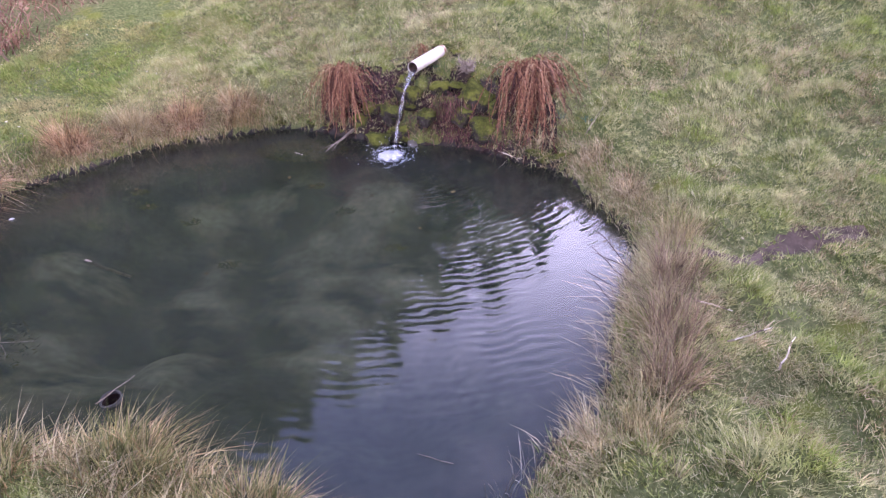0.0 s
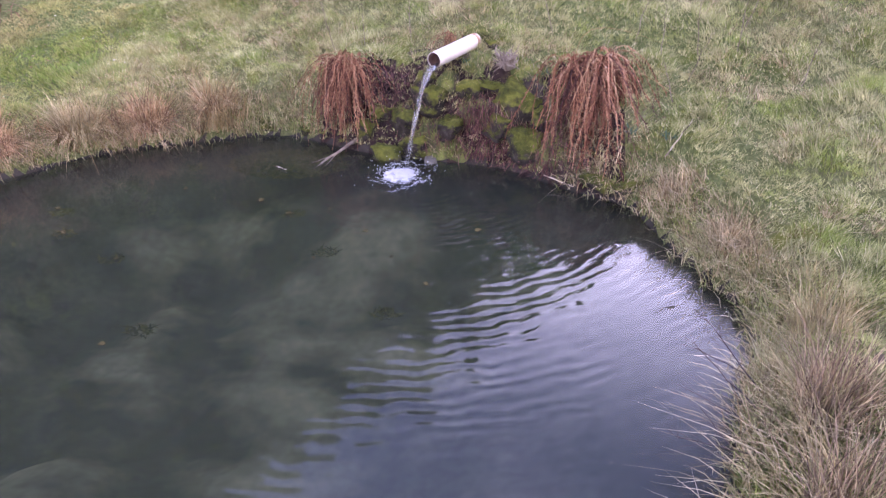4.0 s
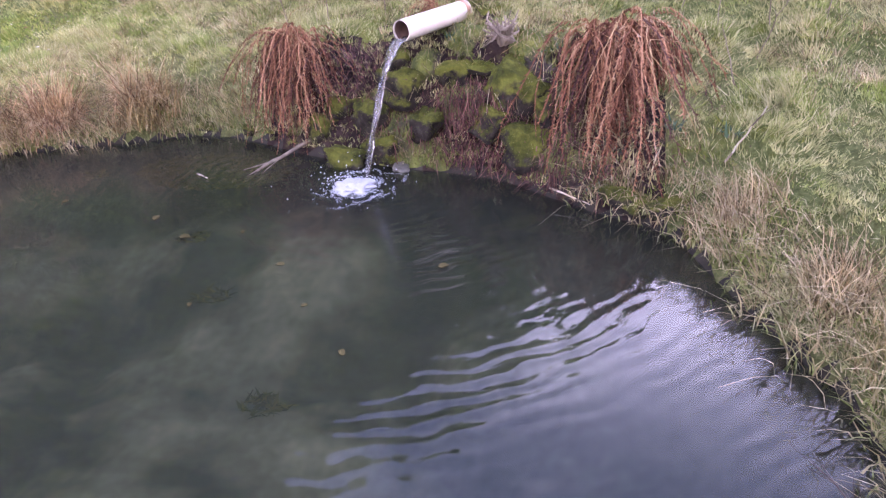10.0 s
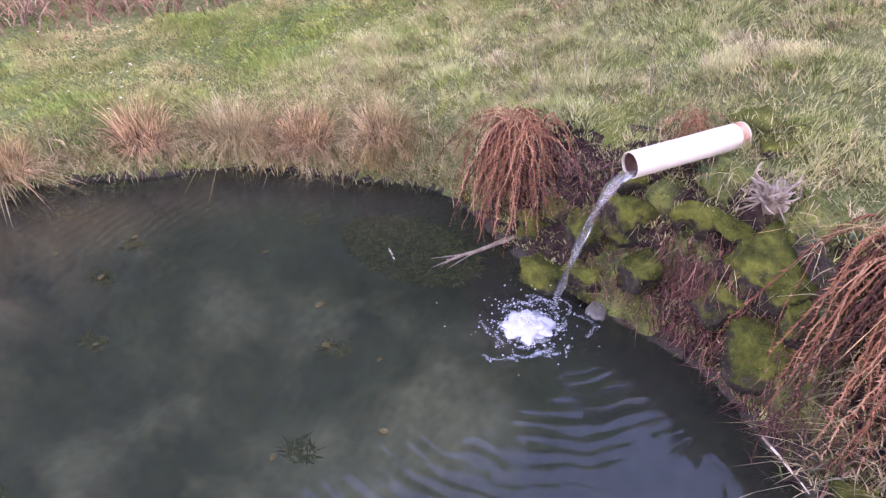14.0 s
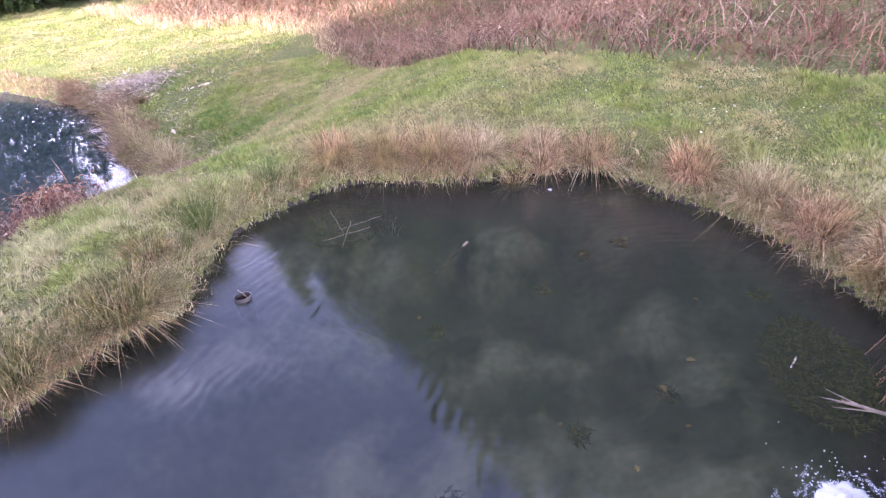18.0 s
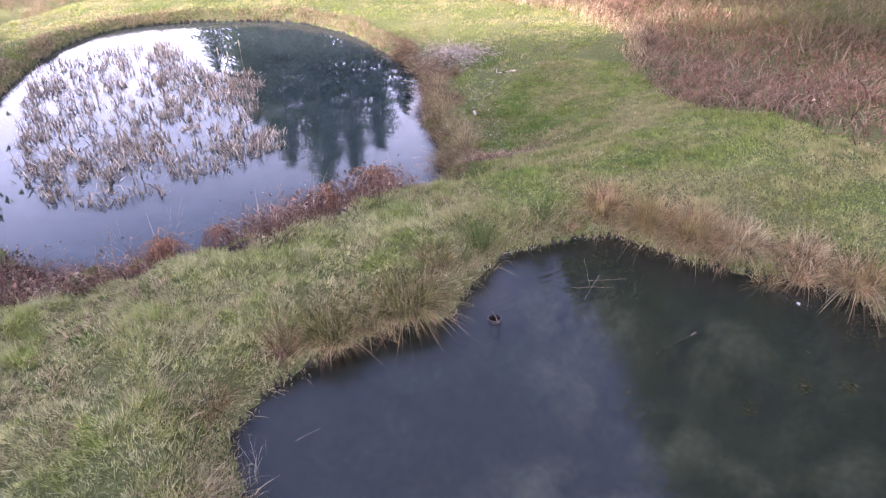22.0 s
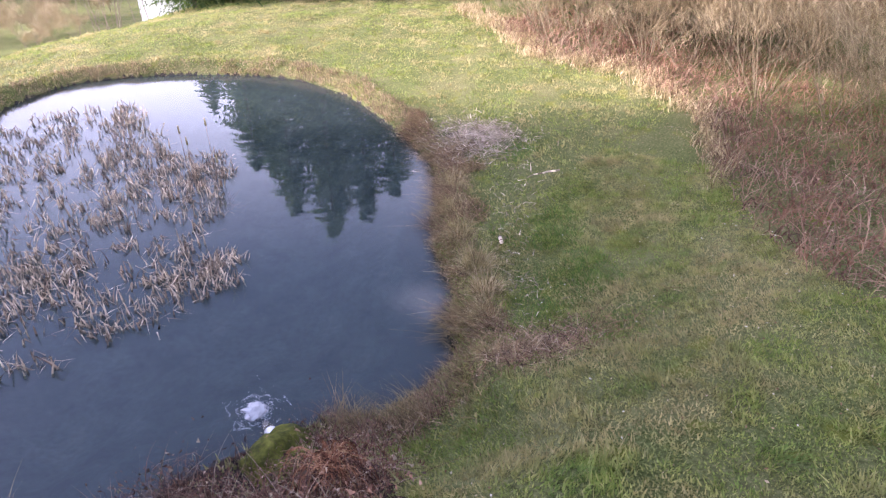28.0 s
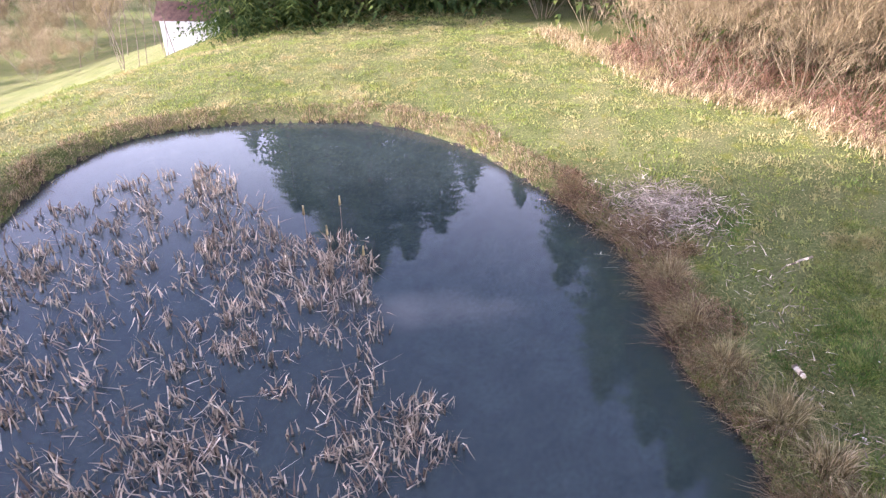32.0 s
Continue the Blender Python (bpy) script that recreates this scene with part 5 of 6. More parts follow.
for i in range(46):
    d = Vector((r_.gauss(0, 1), r_.gauss(0, 1) - 0.5, abs(r_.gauss(0.2, 0.8)))).normalized()
    a, rad = d * 0.04, r_.uniform(0.006, 0.012)
    for k in range(r_.randint(2, 3)):
        d = (d + Vector((r_.gauss(0, 0.45), r_.gauss(0, 0.45), r_.gauss(0.05, 0.35)))).normalized()
        e = a + d * r_.uniform(0.025, 0.055)
        limb_bm(bm, a, e, rad, rad * 0.75, 5)
        a, rad = e, rad * 0.72
part("shoot", bm, WOOD, stump, "grey cut shoots")
stump.matrix_world = pose(0.28, 7.03, 0.80)


def stick(name, label, a, b_, r0, r1, mat, twigs=0, category="stick", seed=1):
    rr = random.Random(seed)
    a, b_ = Vector(a), Vector(b_)
    bm = bmesh.new()
    pts_ = [a.lerp(b_, k / 6) + Vector((rr.gauss(0, 1), rr.gauss(0, 1), rr.gauss(0, 0.4))) * (b_ - a).length * 0.012 * (0 < k < 6) for k in range(7)]
    for k in range(6):
        limb_bm(bm, pts_[k], pts_[k + 1], r0 + (r1 - r0) * k / 6, r0 + (r1 - r0) * (k + 1) / 6)
    me = bpy.data.meshes.new(name)
    bm.to_mesh(me)
    bm.free()
    me.materials.append(mat)
    ob = tagged(new(name, me), label, category)
    for k in range(twigs):
        p0 = pts_[rr.randint(3, 6)]
        bm = bmesh.new()
        limb_bm(bm, p0, p0 + ((b_ - a).normalized() + Vector((rr.gauss(0, 0.4), rr.gauss(0, 0.4), rr.gauss(0, 0.12)))) * min(0.2, (b_ - a).length * 0.3) * rr.uniform(0.4, 1.0), r1 * 0.7, r1 * 0.2, 5)
        part("twig", bm, mat, ob)
    return ob


stick("driftwood_branch", "forked grey branch lying from the bank into the water", (-0.98, 7.12, 0.10), (-1.25, 6.72, 0.01), 0.017, 0.008, WOOD, 6)
stick("sunken_log", "slim tan log afloat in the dark water", (-2.90, 4.42, -0.008), (-2.46, 4.22, -0.03), 0.017, 0.012, WOOD, 0, "log", 2)
stick("floating_straw", "pale bent straw on the weed bed", (-1.62, 6.58, 0.012), (-1.52, 6.52, 0.012), 0.006, 0.004, REED, 1, "straw", 3)
for i, (a, b_) in enumerate((((-3.2, 3.35), (-2.75, 3.4)), ((-3.4, 3.1), (-2.95, 3.35)), ((-3.1, 3.55), (-2.85, 3.2)), ((-3.3, 3.6), (-3.05, 3.3)), ((0.05, 2.35), (-0.15, 2.42)))):
    stick("floating_stalk", "dead stalk floating in the shallows", (*a, 0.004), (*b_, 0.004), 0.0024, 0.0014, WOOD, 0, "stalk", 10 + i)
for i, (a, b_) in enumerate((((1.62, 3.38, 0.33), (1.85, 3.3, 0.3)), ((1.45, 6.2, 0.35), (1.62, 6.28, 0.62)), ((0.6, 6.42, 0.08), (0.82, 6.28, 0.05)), ((1.7, 3.0, 0.3), (2.0, 3.1, 0.32)), ((1.9, 2.75, 0.3), (2.1, 3.0, 0.33)))):
    stick("pale_stalk", "pale bent dead stalk on the bank", a, b_, 0.006, 0.003, REED, 1, "stalk", 30 + i)

# overflow standpipe in the pond
over = tagged(new("overflow_pipe"), "open brown overflow pipe standing at water level", "pipe")
bm = tube_bm((0, 0, 0.02), (0, 0, -0.6), 0.066, wall=0.008, sides=28)
part("tube", bm, CLAY, over, smooth=False)
# inner sleeve in dark earth colour stands for the shade in the hole
bm = tube_bm((0, 0, -0.005), (0, 0, -0.5), 0.0575, wall=0.003, sides=28)
part("bore", bm, DARK_EARTH, over, "dark wet bore", smooth=False)
over.matrix_world = pose(-2.0, 2.84, 0, 6, -5, 0)
stick("caught_twig", "thin twig caught on the overflow pipe", (-2.06, 2.78, 0.03), (-1.88, 2.95, 0.1), 0.004, 0.002, WOOD, 2, "twig", 50)


# floating leaves and weed
def leaf(name, label, x, y, size, mat, seed):
    r = random.Random(seed)
    bm = bmesh.new()
    c = bm.verts.new((0, 0, 0.004))
    ring = [bm.verts.new((size * (1 + r.uniform(-0.3, 0.2)) * math.cos(a), size * 0.7 * (1 + r.uniform(-0.3, 0.2)) * math.sin(a), 0.004 + size * 0.25 * math.sin(a) ** 2)) for a in [k * math.pi / 5 for k in range(10)]]
    for i in range(10):
        bm.faces.new((c, ring[i], ring[(i + 1) % 10]))
    geo_ = bmesh.ops.extrude_face_region(bm, geom=bm.faces[:])
    for v in geo_["geom"]:
        if isinstance(v, bmesh.types.BMVert):
            v.co.z -= 0.003
    me = bpy.data.meshes.new(name)
    bm.to_mesh(me)
    bm.free()
    me.materials.append(mat)
    ob = new(name, me)
    ob.matrix_world = pose(x, y, 0.004, 0, 0, r.uniform(0, 360))
    return tagged(ob, label, "leaf", "floating leaves")


for i, (x, y) in enumerate(((-1.0, 5.84), (-0.68, 5.53), (-1.28, 5.75), (-2.21, 5.04), (-3.0, 5.7), (-1.55, 5.95), (-0.95, 5.15), (-1.85, 4.2), (-2.75, 5.35), (-0.45, 5.2), (-2.2, 6.1), (0.1, 5.6), (-3.2, 5.3), (-0.2, 4.9))):
    leaf("floating_leaf", "brown leaf floating on the pond", x, y, 0.016 + 0.006 * (i % 3), LEAF, i)
leaf("white_leaf", "pale curled leaf floating on the pond", -3.88, 5.1, 0.024, LEAF_PALE, 77)


def weed_bed(label, x, y, rx, ry, count):
    a, d = rng.uniform(0, 6.283, count), np.sqrt(rng.random(count))
    base = np.column_stack([x + rx * d * np.cos(a), y + ry * d * np.sin(a), np.full(count, -0.012)])
    v, t = blades(base, rng.uniform(0.014, 0.022, count), 0.02, unit(count) * 3.0, 0.4, segs=2)
    return tagged(new("water_weed", mesh_of("water_weed", v, t, WEED)), label, "water weed", kind="stuff")


weed_bed("dark olive weed bed in the shallows below the fern", -1.55, 6.68, 0.5, 0.3, 3000)
for x, y in ((-1.72, 4.34), (-2.25, 5.05), (-1.25, 5.78), (-2.95, 5.65), (-2.75, 5.35), (-0.9, 5.25), (-2.3, 6.55), (-0.4, 4.6)):
    weed_bed("small floating clump of green water weed", x, y, 0.085, 0.06, 70)
weed_bed("brown weed and debris in the shallows", -3.2, 3.3, 0.5, 0.35, 350)
weed_bed("dark weed along the shallow edge", -3.9, 5.7, 0.3, 0.4, 300)
for x, y, h in ((0.45, 2.3, 0.42), (0.3, 2.2, 0.3), (-3.35, 3.65, 0.3), (1.05, 3.2, 0.3)):
    tuft("reed_stalks", "few thin stalks standing in the water", "stalks", x, y, 0.18, h, 14, REED, 0.8, 0.8, 0.006)

# low green herbs among the bank stones
for x, y in ((0.62, 7.05), (0.95, 6.55), (0.85, 6.42), (1.25, 6.5), (-0.05, 7.25), (1.5, 6.35), (-2.75, 7.3), (-3.7, 6.45)):
    tuft("low_herb", "small blue-green leafy herb on the bank", "herb", x, y, 0.12, 0.09, 60, HERB, 1.0, 0.3, 0.02, "bank herbs")

# thin dead weed stalks standing in the meadow behind the spring
for i, (x, y, h) in enumerate(((1.55, 7.15, 0.42), (1.75, 7.0, 0.36), (1.9, 7.35, 0.5), (2.2, 7.3, 0.4), (1.4, 7.6, 0.38), (-1.3, 7.75, 0.5), (-1.05, 7.85, 0.36), (2.6, 6.9, 0.36), (0.7, 7.7, 0.34), (-0.6, 7.75, 0.4), (2.4, 7.8, 0.46), (1.6, 6.75, 0.3))):
    z0 = land_z(x, y)
    stick("weed_stalk", "thin dark dead weed stalk in the grass", (x, y, z0 - 0.02), (x + 0.12 * math.sin(i * 2.1), y + 0.1 * math.cos(i * 1.7), z0 + h), 0.004, 0.002, WOOD, 5, "weed stalk", 90 + i)

# dark dead weed stalks leaning over the water from the east bank
for i, (x, y, dx, dy, h) in enumerate(((1.37, 3.74, -0.34, 0.02, 0.20), (1.40, 3.86, -0.30, 0.14, 0.26), (1.30, 3.62, -0.36, -0.06, 0.14), (1.45, 4.0, -0.26, 0.10, 0.30), (1.25, 3.54, -0.22, 0.10, 0.24), (1.47, 4.12, -0.30, 0.0, 0.16))):
    stick("leaning_stalk", "dark branching dead weed stalk leaning over the water", (x, y, land_z(x, y)), (x + dx, y + dy, land_z(x, y) + h), 0.004, 0.002, DARK_STALK, 8, "weed stalk", 120 + i)

# ---- lower pond ----
mound = tagged(new("moss_mound"), "mossy mound of earth round the outlet pipe", "mound")
bm = bmesh.new()
bmesh.ops.create_icosphere(bm, subdivisions=4, radius=1)
for v in bm.verts:
    v.co *= 1 + 0.25 * noise.noise(v.co * 1.6) + 0.08 * noise.noise(v.co * 5)
    v.co = Vector((v.co.x * 0.42, v.co.y * 0.36, v.co.z * 0.3))
part("earth", bm, MOSS, mound)
mound.matrix_world = pose(-4.10, -1.36, -1.62)
A2, B2 = Vector((-4.30, -1.72, -1.56)), Vector((-4.08, -1.3, -1.5))
out_pipe = tagged(new("outlet_pipe"), "short white plastic outlet pipe above the lower pond", "pipe")
part("tube", tube_bm(A2, B2, 0.07, wall=0.006, sides=28), WHITE_PIPE, out_pipe, smooth=False)
out_jet = tagged(new("outlet_jet"), "small white gush of water from the outlet pipe", "water jet")
E2 = Vector((-4.46, -2.05, LOW_Z))
pts = [A2.lerp(E2, k / 12) for k in range(13)]
for k, p_ in enumerate(pts):
    p_.z = A2.z - 0.03 + (LOW_Z - A2.z + 0.03) * (k / 12) ** 2
part("stream", stream_bm(pts, [0.045] * 13, 10, 8), JET, out_jet)
splash(out_jet, -4.53, -2.32, LOW_Z, 0.34, 520, 9)
for x, y, sx in ((-1.1, -1.35, 0.45), (-0.5, -1.9, 0.5), (-1.5, -1.2, 0.3)):
    stone("moss_cushion", "broad cushion of yellow-green moss on the dam slope", x, y, land_z(x, y) + 0.05, sx, sx * 0.7, 0.26, MOSS, int(60 + x * 3))


def reed_bed():
    poly = closed_curve([(-2.4, -5.3), (-4.6, -4.75), (-6.3, -4.65), (-6.6, -5.2), (-6.0, -5.7), (-7.2, -6.6), (-8.5, -7.9), (-8.7, -8.6), (-8.0, -9.2), (-8.6, -11.0), (-8.9, -12.5),
                         (-7.4, -13.2), (-5.6, -13.3), (-4.4, -11.6), (-3.4, -9.8), (-2.2, -7.4)], 4)
    k = 3300
    x, y = rng.uniform(-9.2, -1.8, k), rng.uniform(-13.6, -4.4, k)
    d = edge_distance(x, y, poly)
    dens = 0.26 + 0.4 * (bumps(x, y, 0.9, 31) > 0.45)
    ok = (d < 0) & (rng.random(k) < np.maximum(dens, 0.6 * np.exp(d * 2.2)))
    x, y = x[ok], y[ok]
    per = 5
    base = np.repeat(np.column_stack([x, y, np.full(len(x), LOW_Z - 0.05)]), per, 0)
    base[:, :2] += rng.normal(0, 0.06, (len(base), 2))
    m = len(base)
    tilt = unit(m) * rng.uniform(0, 1.0, (m, 1)) ** 1.5
    tallness = rng.uniform(0.10, 0.30, m)
    up = blades(base, tallness, 0.034, tilt, 0.0, segs=2)
    # snapped tops that hang from the stubs
    pick = rng.random(m) < 0.6
    top = base[pick].copy()
    top[:, :2] += tilt[pick] * tallness[pick][:, None] * 0.7
    top[:, 2] += tallness[pick] * 0.85
    j = int(pick.sum())
    down = blades(top, -rng.uniform(0.06, 0.18, j), 0.024, -unit(j) * rng.uniform(0.5, 2.2, (j, 1)), rng.uniform(-0.4, 0.2, j), segs=2)
    flat = base[rng.random(m) < 0.28].copy()
    flat[:, :2] += rng.normal(0, 0.12, (len(flat), 2))
    flat[:, 2] = LOW_Z + 0.01
    lie = blades(flat, 0.03, 0.022, unit(len(flat)) * rng.uniform(3, 10, (len(flat), 1)), 0.4, segs=2)
    v, t = joined([up, down, lie])
    tagged(new("broken_reedmace", mesh_of("broken_reedmace", v, t, REED)), "bed of snapped pale reedmace stubs standing in the pond", "reeds", kind="stuff")


reed_bed()
for x, y, h in ((-8.3, -8.3, 1.0), (-7.6, -7.9, 0.95), (-8.0, -8.8, 0.8), (-7.9, -7.5, 0.6)):
    st = tagged(new("reedmace_stalk"), "tall reedmace stalk with a pale seed head", "reed", "reedmace stalks")
    part("stem", tube_bm((0, 0, -0.1), (0.03, 0.02, h), 0.008, 0.004, 6), REED, st)
    part("seed_head", tube_bm((0.026, 0.017, h - 0.16), (0.03, 0.02, h), 0.02, 0.012, 8), STRAW, st, "fluffy pale seed head")
    st.matrix_world = pose(x, y, LOW_Z)
tuft("reed_clump", "tall clump of dead reed leaves in the pond", "reeds", -8.15, -8.1, 0.45, 0.75, 420, REED, 0.9, 0.3, 0.016)
for x, y, r, h, cnt in ((-9.6, -3.15, 0.4, 0.5, 420), (-8.9, -2.5, 0.4, 0.5, 420), (-8.3, -1.75, 0.4, 0.55, 460), (-7.8, -1.25, 0.4, 0.5, 420), (-10.4, -3.7, 0.4, 0.45, 380), (-7.3, -0.9, 0.36, 0.4, 340)):
    tuft("sedge_tuft", "brown dry sedge tuft on the lower pond bank", "sedge tuft", x, y, r, h, cnt, (DRY_RUSH, STRAW)[cnt % 40 // 20], 1.0, 0.4, 0.012, "lower bank sedges")
k = 2000
base = np.column_stack([rng.normal(-12.0, 0.5, k), rng.normal(-4.4, 0.5, k), np.zeros(k)])
base[:, 2] = land(base[:, 0], base[:, 1])[0] + rng.uniform(0.0, 0.16, k)
v, t = blades(base, 0.05, 0.024, unit(k) * rng.uniform(2, 7, (k, 1)), 0.3, segs=2)
tagged(new("reed_cuttings", mesh_of("reed_cuttings", v, t, REED)), "heap of pale cut reeds raked onto the bank", "cut reeds", kind="stuff")
k = 320
base = np.column_stack([rng.uniform(-11.8, -6.6, k), np.zeros(k), np.zeros(k)])
base[:, 1] = np.interp(base[:, 0], [-11.8, -9.0, -7.0, -6.6], [-3.2, -1.6, 0.1, 0.2]) + rng.normal(0, 0.3, k)
base[:, 2] = land(base[:, 0], base[:, 1])[0] + 0.03
v, t = blades(base, 0.03, 0.02, unit(k) * rng.uniform(2, 7, (k, 1)), 0.3, segs=2)
tagged(new("strewn_reeds", mesh_of("strewn_reeds", v, t, REED)), "pale reed stalks strewn on the lawn edge", "cut reeds", kind="stuff")
k = 9000
lx, ly = rng.uniform(-15.0, 3.5, k), rng.uniform(-4.5, 9.5, k)
lz, ld1, ld2 = land(lx, ly)
ok = (ld1 > 0.15) & (ld2 > 0.3) & (lx > west_edge(ly) - 0.3) & (rng.random(k) < np.clip(0.10 * (lx < -4) + 0.9 * np.exp(-(lx - west_edge(ly)) / 2.5) + 0.4 * (bumps(lx, ly, 1.2, 95) > 0.6) * (lx < -3.5), 0, 1))
at_ = np.column_stack([lx, ly, lz + 0.045])[ok]
m_ = len(at_)
span = rng.uniform(0.008, 0.02, (m_, 1))
a_ = np.column_stack([unit(m_), rng.normal(0, 0.25, m_)])
b2 = np.column_stack([-a_[:, 1], a_[:, 0], rng.normal(0, 0.25, m_)])
lv = np.stack([at_ - a_ * span, at_ + b2 * span * 0.55, at_ + a_ * span, at_ - b2 * span * 0.55], 1).reshape(-1, 3)
lq = (np.array([[0, 1, 2], [0, 2, 3]])[None] + (np.arange(m_) * 4)[:, None, None]).reshape(-1, 3)
tagged(new("leaf_litter", mesh_of("leaf_litter", lv, lq, LITTER)), "brown and bleached fallen leaves strewn over the lawn", "leaves", kind="stuff")
k = 2600
base = np.column_stack([rng.normal(-6.65, 0.6, k), np.zeros(k), np.zeros(k)])
base[:, 1] = 0.02 - 0.45 * (base[:, 0] + 6.65) + rng.normal(0, 0.3, k)
base[:, 2] = land(base[:, 0], base[:, 1])[0] + rng.uniform(0.0, 0.1, k)
v, t = blades(base, rng.uniform(0.03, 0.09, k), 0.014, unit(k) * rng.uniform(1.5, 5, (k, 1)), 0.4, segs=2)
tagged(new("flattened_sedge", mesh_of("flattened_sedge", v, t, MAT_SEDGE)), "flattened red-brown dead sedge on the lawn edge", "dry sedge", kind="stuff")
stick("pale_branch", "pale forked branch on the lawn", (-11.4, -2.1, -1.22), (-10.9, -2.35, -1.2), 0.02, 0.01, REED, 3, "branch", 70)
stick("timber_offcut", "short pale timber offcut in the grass", (-9.05, -1.85, -1.42), (-8.9, -1.72, -1.4), 0.035, 0.03, REED, 0, "timber", 71)


# ---- trees ----
def bare_tree_mesh(seed, tall, stems, spread, twig=900):
    r = random.Random(seed)
    bm = bmesh.new()
    tips = []

    def grow(a, d, ln, rad, depth):
        steps = 3
        for s in range(steps):
            d = (d + Vector((r.gauss(0, 0.14), r.gauss(0, 0.14), r.gauss(0.03, 0.06)))).normalized()
            b_ = a + d * ln / steps
            limb_bm(bm, a, b_, rad, rad * 0.82, 5 if depth < 2 else 4)
            a, rad = b_, rad * 0.82
            if depth < 3 and s > 0:
                for _ in range(2):
                    nd = (d + Vector((r.gauss(0, 0.65), r.gauss(0, 0.65), r.gauss(0.15, 0.3)))).normalized()
                    grow(a, nd, ln * r.uniform(0.45, 0.68), rad * 0.6, depth + 1)
        tips.append((a, d))
    for i in range(stems):
        a = 2 * math.pi * i / stems
        d = Vector((math.cos(a) * spread, math.sin(a) * spread, 1)).normalized()
        grow(Vector((math.cos(a) * 0.12 * (stems > 1), math.sin(a) * 0.12 * (stems > 1), -0.15)), d, tall * r.uniform(0.45, 0.6), tall * 0.0026 + 0.003, 0 if stems < 4 else 1)
    pos = np.array([t_[0][:] for t_ in tips])
    dr = np.array([t_[1][:] for t_ in tips])
    pick = rng.integers(0, len(pos), twig)
    base = pos[pick] + rng.normal(0, tall * 0.03, (twig, 3))
    v, t = blades(base, rng.uniform(0.3, 1.0, twig) * tall * 0.10, tall * 0.0028, dr[pick, :2] * 1.2 + rng.normal(0, 0.6, (twig, 2)), rng.uniform(-0.1, 0.5, twig), segs=2)
    return bm, (v, t)


def bare_tree(name, label, category, seed, tall, stems, spread, twig=900, bark=None):
    root = tagged(new(name), label, category, "bare winter trees")
    bm, (v, t) = bare_tree_mesh(seed, tall, stems, spread, twig)
    part("trunk", bm, bark or BARK, root)
    under(new("crown", mesh_of("crown", v, t, TWIG)), root)
    return root


def conifer(seed, tall, bare=0.06, name="conifer", label="tall dark green spruce at the field edge", girth=0.26, full=1.0):
    r = np.random.default_rng(seed)
    root = tagged(new(name), label, "conifer", "conifers")
    part("trunk", tube_bm((0, 0, -0.3), (0, 0, tall * 0.97), tall * 0.018, 0.02, 8, rings=4), BARK, root)
    vs, ts = [], []
    h = tall * bare
    while h < tall * 0.98:
        reach = tall * girth * min(1 - h / tall, 0.9) ** 0.8 * (1 + 0.18 * math.sin(h * 2.9 + seed)) + 0.1
        for i in range(int(16 * full)):
            a = r.uniform(0, 2 * math.pi)
            ln, dr = reach * r.uniform(0.6, 1.15), r.uniform(0.1, 0.4)
            o = np.array([0, 0, h + r.normal(0, 0.12)])
            d = np.array([math.cos(a), math.sin(a), 0])
            s = np.array([-math.sin(a), math.cos(a), 0])
            for k in range(7):
                u = (k + 1) / 7
                c = o + d * ln * u + np.array([0, 0, -dr * ln * u * u + 0.05])
                w = ln * 0.2 * (1.15 - u) + 0.08
                for sg in (-1, 1):
                    e = c + s * sg * w + d * w * 0.4 + np.array([0, 0, -w * r.uniform(0.2, 0.9)])
                    q_ = len(vs)
                    vs.extend([c - d * 0.06, c + d * 0.10, e])
                    ts.append((q_, q_ + 1, q_ + 2))
        h += tall * 0.026
    under(new("crown", mesh_of("crown", np.array(vs), np.array(ts), NEEDLE)), root)
    return root


def stand(first, x, y, scale, turn):
    ratio = scale / first.get("grown", 1.0)
    m = pose(x, y, land_z(x, y), 0, 0, turn) @ Matrix.Diagonal((ratio, ratio, ratio, 1))
    if "grown" in first:
        return copy_thing(first, m)
    first["grown"] = scale
    first.matrix_basis = m
    return first


spruce, spruce2 = conifer(1, 15.5), conifer(2, 15.5)
broad, broad2 = (conifer(k, 13.0, 0.03, "conifer", "broad dark green conifer at the foot of the field", 0.36, 0.85) for k in (7, 8))
for i, (x, y, tall) in enumerate(((-16.9, -21.4, 5.4), (-18.2, -20.8, 8.4), (-19.7, -20.2, 11.2), (-21.7, -19.7, 13.3), (-23.3, -18.8, 12.6), (-24.5, -17.8, 11.4), (-25.8, -17.0, 9.2), (-27.0, -16.0, 7.6), (-21.0, -23.2, 11.0), (-23.6, -22.0, 12.5))):
    stand(broad if i % 2 else broad2, x, y, tall / 13.0, i * 67)
# the high wood on the hillside west and north of the spring pond: bearings left of north, and how high its tops stand
pine = conifer(5, 17.0, 0.42, "pine", "tall pine with a high crown on the wooded hillside", 0.2, 1.0)
BEARING = [-32, -20, -12, 6, 22, 42, 75, 90, 96, 102, 110, 117, 122]
TOPS = [14, 25, 33, 43, 49, 54, 54, 53, 51, 44, 36, 28, 18]
for i in range(50):
    turn = -31 + 3.1 * i
    dist = 27.0 + 5.0 * (i % 3) + 1.2 * math.sin(i * 2.7)
    x, y = -0.4 - dist * math.sin(radians(turn)), 4.6 + dist * math.cos(radians(turn))
    tall = dist * math.tan(radians(float(np.interp(turn, BEARING, TOPS)) * (1 - 0.05 * (i % 2)))) - land_z(x, y)
    kind_ = pine if 66 < turn < 104 and i % 3 < 2 else (spruce if i % 2 else spruce2)
    stand(kind_, x, y, tall / (17.0 if kind_ is pine else 15.5), i * 59)
